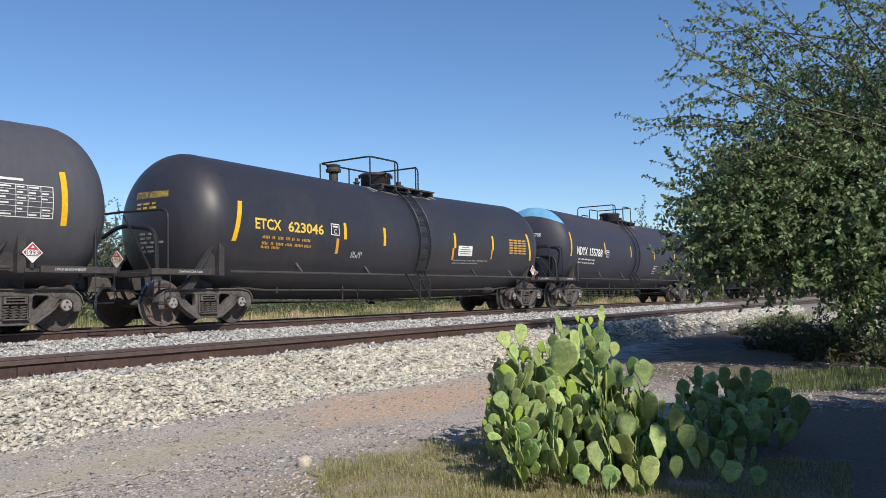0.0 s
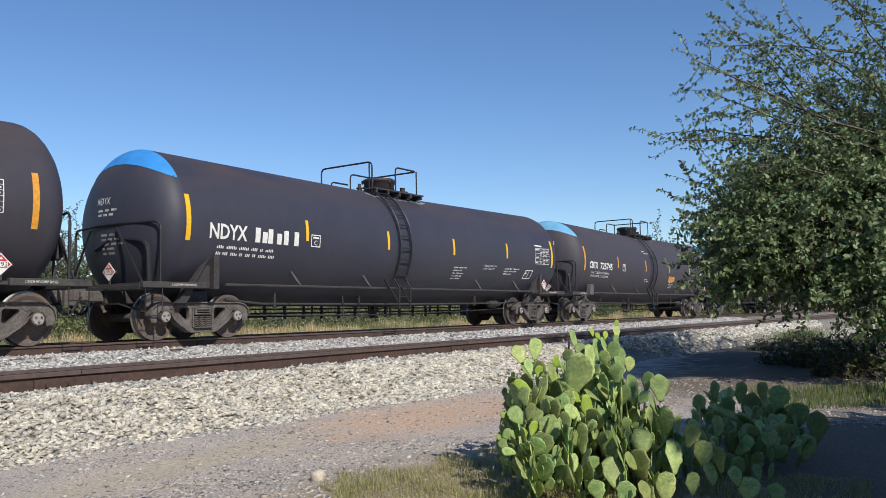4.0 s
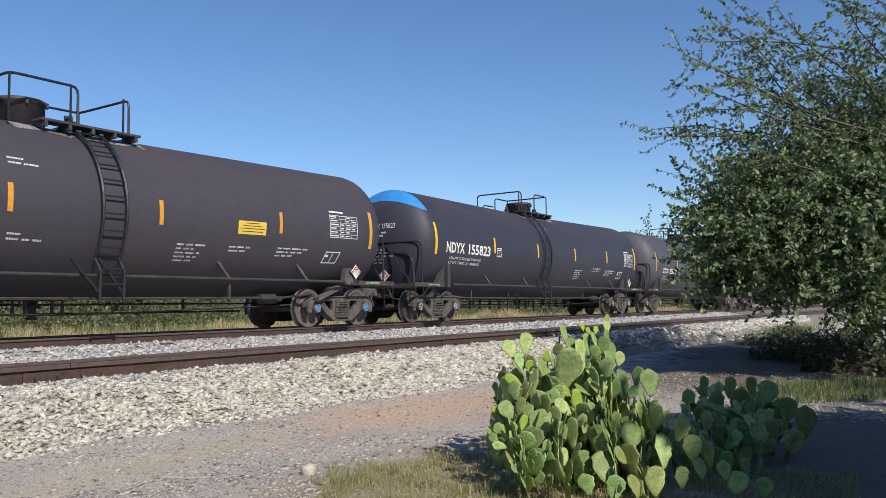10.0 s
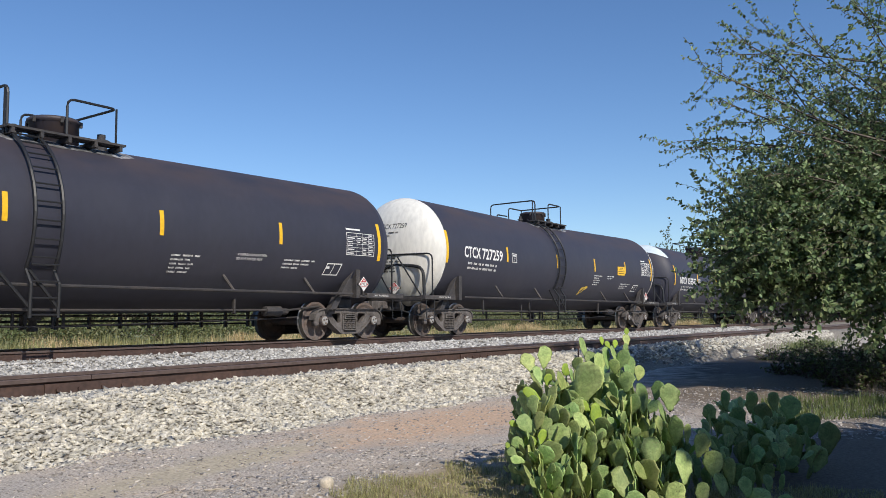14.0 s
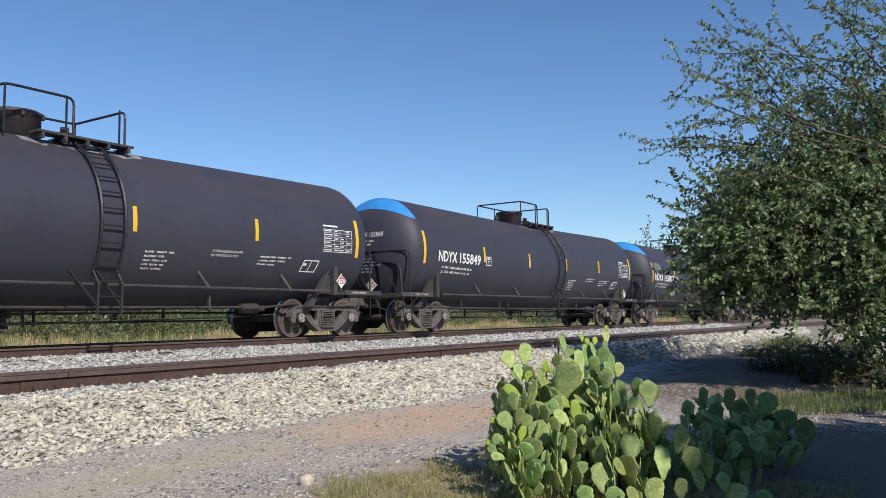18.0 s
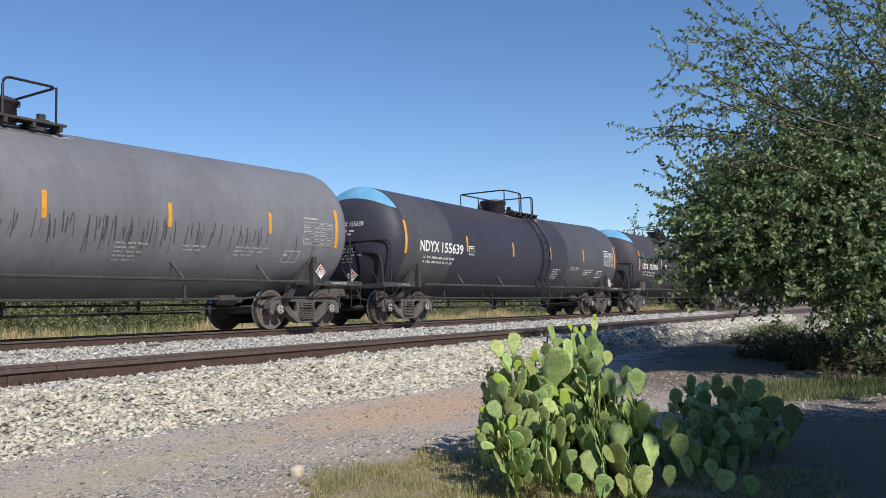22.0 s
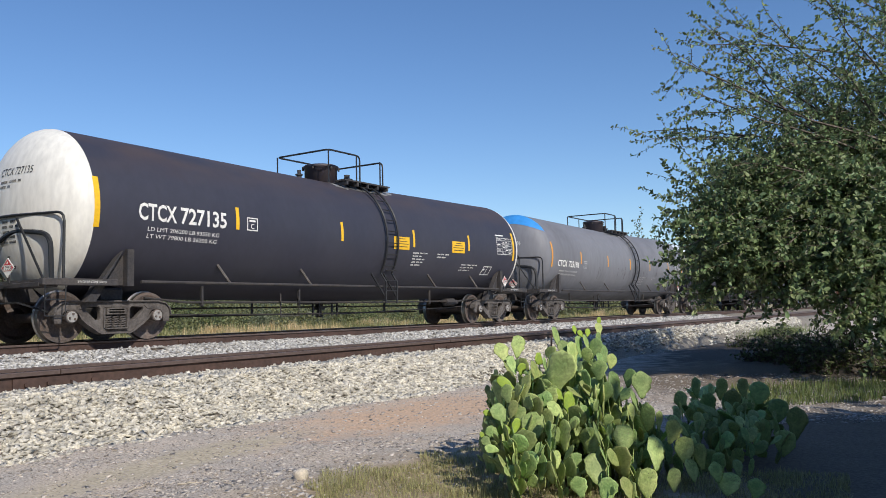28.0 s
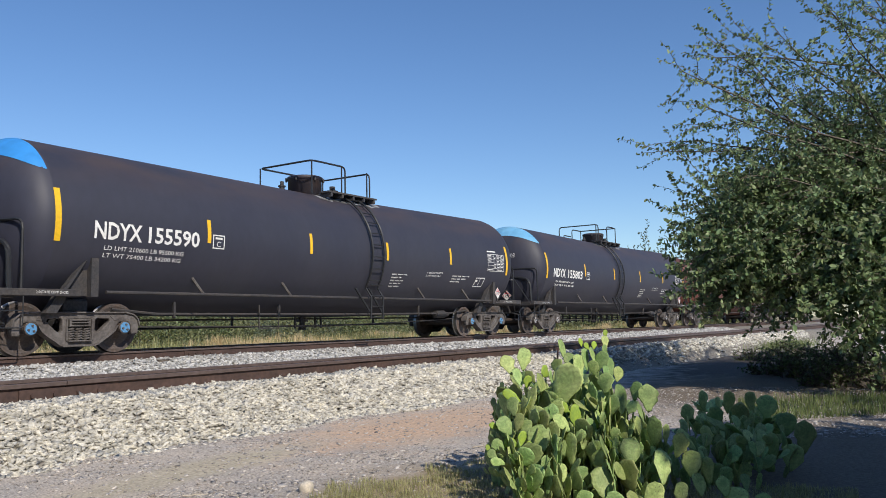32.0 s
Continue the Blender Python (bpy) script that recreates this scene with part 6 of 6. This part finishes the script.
def build_bushes():
    r = random.Random(12)
    for k, (u, d, s) in enumerate(((.50, 11.5, .45), (.54, 10.5, .5), (.57, 9.8, .55), (.47, 13.5, .5), (.52, 12.5, .7), (.60, 9.0, .6), (.40, 12.6, .42), (.44, 12.0, .5), (.42, 15.0, .5), (.465, 10.6, .36), (.385, 16.6, .45), (.43, 17.5, .6), (.48, 15.5, .7))):
        p = spot(u * d, d, -.05)
        bush("bush", "dark weedy bush in the shade under the tree", p, (s * .9, s * .9, s * .8), 16, .055, shrub_mat, 60 + k)
    # taller trees that show between the cars
    for k, (az, rng_, h) in enumerate(((62, 34, 5.0), (59.5, 36, 5.6), (57, 35, 5.0), (54.5, 40, 4.4), (20, 92, 9.3), (64.5, 36, 4.6), (19, 110, 9.0), (50, 44, 3.8))):
        p = Vector((rng_ * math.cos(radians(az)), rng_ * math.sin(radians(az)), 0))
        bush("tree", "dusty green tree far behind the tracks", p, (h * .34, h * .34, h * .95), 34, .12 if rng_ < 60 else .3, fartree_mat, 80 + k, "tree")


def build_shrub_row():
    """The belt of scrub behind the train, of three kinds of bush, and the woods that close the distance."""
    r = np.random.default_rng(21)
    kinds = [[], [], []]
    for k in range(1000):
        far = k % 3 == 0
        x = 2 + 110 * r.random() ** 1.5
        y = (24.0 + 7 * r.random() if not far else 33 + 9 * r.random()) + .02 * x
        h = r.uniform(.7, 1.9) if not far else r.uniform(1.8, 3.0)
        w = h * r.uniform(.5, .9)
        n = 190
        p = r.normal(size=(n, 3))
        p /= np.linalg.norm(p, axis=1)[:, None]
        p *= (r.random(n) ** .4)[:, None]
        p = p * np.array([w, w, h * .6]) + np.array([x, y, h * .5 + .1])
        p = p[p[:, 2] > .05]
        s = (.10 if x < 45 and not far else .18) * r.uniform(.7, 1.4)
        kinds[int(1.5 + 1.6 * lumps(x, y, 6.0, 2.0) + r.normal() * .6) % 3].append((p, np.full(len(p), s) * r.uniform(.6, 1.4, len(p))))
    for k in range(520):
        x = -20 + 330 * r.random()
        y = 62 + 45 * r.random()
        h = r.uniform(3.0, 5.2)
        n = 120
        p = r.normal(size=(n, 3)) * np.array([2.0, 1.8, h * .28]) + np.array([x, y, h * .42])
        p = p[p[:, 2] > 0]
        kinds[1 + k % 2].append((p, r.uniform(.5, .9, len(p))))
    for k, (m, label) in enumerate(((scrub_mat, "green scrub behind the tracks"), (olive_mat, "olive scrub and low woods behind the tracks"), (duskshrub, "dusty grey-green scrub behind the tracks"))):
        at, size = np.concatenate([q[0] for q in kinds[k]]), np.concatenate([q[1] for q in kinds[k]])
        way = r.normal(size=at.shape) * .5 + np.array([0, 0, .6])
        tagged(new("scrub", many("scrub", LEAF, leaves(at, way, size, 5 + k), m)), label, "scrub", kind="stuff")


def build_sky_screen():
    """An unseen belt of loose leaves on the camera's side, added to hold back sky light."""
    r = np.random.default_rng(77)
    at, size = [], []
    for k in range(300):
        a = r.uniform(150, 314)
        d = r.uniform(9.5, 13.5)
        h = r.uniform(6.0, 7.8) if a < 300 else r.uniform(6.6, 8.0)
        n = 220
        p = r.normal(size=(n, 3)) * np.array([1.0, 1.0, h * .3]) + np.array([d * math.cos(radians(a)), d * math.sin(radians(a)), h * .48])
        p = p[(p[:, 2] > 0) & (p[:, 2] < h)]
        at.append(p)
        size.append(r.uniform(.25, .45, len(p)))
    at, size = np.concatenate(at), np.concatenate(size)
    tagged(new("tree_belt", many("tree_belt", LEAF, leaves(at, r.normal(size=at.shape), size, 6), shrub_mat)), "unseen belt of leaves added to hold back sky light", "trees", kind="stuff")


def grass(name, label, places, heights, width, material, seed, lean=.35):
    r = np.random.default_rng(seed)
    n = len(places)
    a = r.uniform(0, 6.283, n)
    t = r.normal(scale=lean, size=n)
    ca, sa, ct, st = np.cos(a), np.sin(a), np.cos(t), np.sin(t)
    x = np.stack([ca, sa, np.zeros(n)], 1)
    z = np.stack([-sa * st, ca * st, ct], 1)
    y = np.cross(z, x)
    m = np.zeros((n, 4, 4))
    w = width * r.uniform(.6, 1.4, n)
    m[:, :3, 0], m[:, :3, 1], m[:, :3, 2] = x * w[:, None], y * heights[:, None], z * heights[:, None]
    m[:, :3, 3], m[:, 3, 3] = places, 1
    return tagged(new(name, many(name, BLADE, m, material)), label, "grass", kind="stuff")


def build_grass():
    r = np.random.default_rng(31)
    # tall straw behind the train, in tufts
    pts, hs = [], []
    for k in range(1000):
        x = 2 + 75 * r.random() ** 1.5
        y = r.uniform(20.6, 24.5) + .015 * x
        thick = min(1.0, max(0.0, .1 + 2.4 * lumps(x, y, 3.6, 7.0)))
        n = int(110 * thick + 2)
        h = r.uniform(.3, .55) * (.45 + .9 * thick)
        q = r.normal(scale=.16, size=(n, 2)) + np.array([x, y])
        pts.append(np.column_stack([q, np.full(n, .06)]))
        hs.append(h * r.uniform(.6, 1.2, n))
    grass("dry_grass", "tall straw-coloured dry grass behind the train", np.concatenate(pts), np.concatenate(hs), .02, drygrass, 1)
    pts, hs = [], []
    for k in range(1500):
        x = 2 + 75 * r.random() ** 1.5
        y = r.uniform(21.0, 25.0) + .015 * x
        n = int(26 * min(1.0, max(0.1, .6 - 1.6 * lumps(x, y, 3.6, 7.0))))
        q = r.normal(scale=.2, size=(n, 2)) + np.array([x, y])
        pts.append(np.column_stack([q, np.full(n, .06)]))
        hs.append(r.uniform(.2, .6) * r.uniform(.6, 1.2, n))
    grass("weeds", "low olive green weeds behind the train", np.concatenate(pts), np.concatenate(hs), .035, weed_mat, 8, .6)
    # short pale grass in front of the cactus
    pts, hs = [], []
    limit = [(-.16, 4.6), (-.1, 4.7), (-.03, 4.95), (.03, 5.4), (.06, 5.3), (.12, 4.6), (.5, 4.5)]
    for _ in range(125000):
        d, a = r.uniform(3.3, 5.5), r.uniform(-.19, .5)
        q = spot(d * a, d)
        wob = lumps(q.x, q.y, .3, 2.0)
        if a < -.15 + .03 * wob or d > tops(a, limit) + .25 * wob or lumps(q.x, q.y, .22, 9.0) < -.55 + .75 * r.random() - .35 * (a + .1):
            continue
        pts.append((q.x, q.y, ground_z(q.x, q.y) - .004))
        hs.append(r.uniform(.012, .05) * (1 + .8 * lumps(q.x, q.y, .3, 4.0)))
    grass("short_grass", "short pale green and dry grass round the cactus", np.array(pts), np.array(hs), .0032, palegrass, 2, .95)
    # green grass beyond the dark cactus
    pts, hs = [], []
    for _ in range(11000):
        d, a = r.uniform(6.6, 10.5), r.uniform(.36, .62)
        q = spot(d * a, d)
        if abs(d - 8.3 - 1.6 * (a - .45)) > .8 + .5 * lumps(q.x, q.y, .9, 3.0):
            continue
        pts.append((q.x, q.y, ground_z(q.x, q.y) - .004))
        hs.append(r.uniform(.04, .13))
    for _ in range(2500):
        q = np.array([25.2, 5.0]) + r.normal(scale=1, size=2) * np.array([1.5, .3])
        pts.append((q[0], q[1], .0))
        hs.append(r.uniform(.1, .3))
    grass("green_grass", "patch of fresh green grass beside the path", np.array(pts), np.array(hs), .008, greengrass, 3, .5)


build_tree()
build_cacti()
build_bushes()
build_shrub_row()
build_sky_screen()
build_grass()
p = spot(-.755, 4.53)
round_stone("stone", (p.x, p.y, .02), (.05, .036, .034), (.62, .55, .45), "smooth pale rounded stone lying on the gravel", 1)
sr = random.Random(3)
for across, depth, turn, size in ((-1.62, 4.45, 20, .2), (-1.35, 4.5, -35, .13), (-1.98, 4.1, 5, .34), (-1.88, 4.02, -12, .2), (-1.1, 4.42, 50, .1), (.05, 5.55, 15, .24), (.3, 6.0, -8, .3), (-1.7, 4.25, 70, .1)):
    p = spot(across, depth)
    bm = bmesh.new()
    pts = [(size * (k / 5 - .5), sr.uniform(-.02, .02), .008 + sr.uniform(0, .006)) for k in range(6)]
    tube(bm, pts, [.0045 - .0005 * k for k in range(6)], 5)
    tube(bm, [pts[2], (pts[2][0] + size * .18, .05, .02)], [.003, .0015], 4)
    tagged(part("stick", bm, drystick, None, "", at=pose(p.x, p.y, ground_z(p.x, p.y), 0, 0, turn)), "thin bleached dry stick lying on the gravel", "stick", "dry sticks")
stake = bmesh.new()
box(stake, -.02, .02, -.012, .012, -.1, .16, .004)
tagged(part("stake", stake, railsteel, None, "", at=pose(11.35, 5.55, .33, 3, 4, 20)), "short rusty steel stake in the ballast", "stake")
build_stones()


# ---- what moves ----
WAY = [(0, 217.954), (4, 163.57), (8, 109.114), (12, 54.603), (16, 0.0), (20, -54.744), (24, -109.657), (28, -164.712), (32, -219.789)]


def travel(t):
    """How far the train stands along the track at t."""
    for (a, s), (b, k) in zip(WAY, WAY[1:]):
        if t <= b:
            return s + (k - s) * (t - a) / (b - a)
    return WAY[-1][1]


def roll(x, car):
    """The wheels turn with the way rolled while the car is before the camera; off to the sides they keep still."""
    first = max(0, math.ceil(30 * (16 - (52 - x) / 13.7)))
    last = min(960, math.floor(30 * (16 - (-6 - x) / 13.7)))
    if last <= first:
        return
    for truck in car.children:
        if not truck.name.startswith("truck"):
            continue
        for ob in truck.children:
            if ob.name.startswith("wheelset"):
                at = ob.matrix_basis.translation.copy()
                frames = sorted({0, 960} | set(range(first, last + 1)))
                rows = []
                for f in frames:
                    k = min(max(f, first), last)
                    a = (travel(k / 30) - travel(first / 30)) / WHEEL
                    rows.append((f / 30, Matrix.Translation(at) @ Matrix.Rotation(a, 4, "Y")))
                walk(ob, rows)


def motions():
    for (x, *_), car in zip(CARS, train):
        walk(car, [(t, pose(x + s, TRAIN_TRACK, RAIL)) for t, s in WAY])
        roll(x, car)


motions()
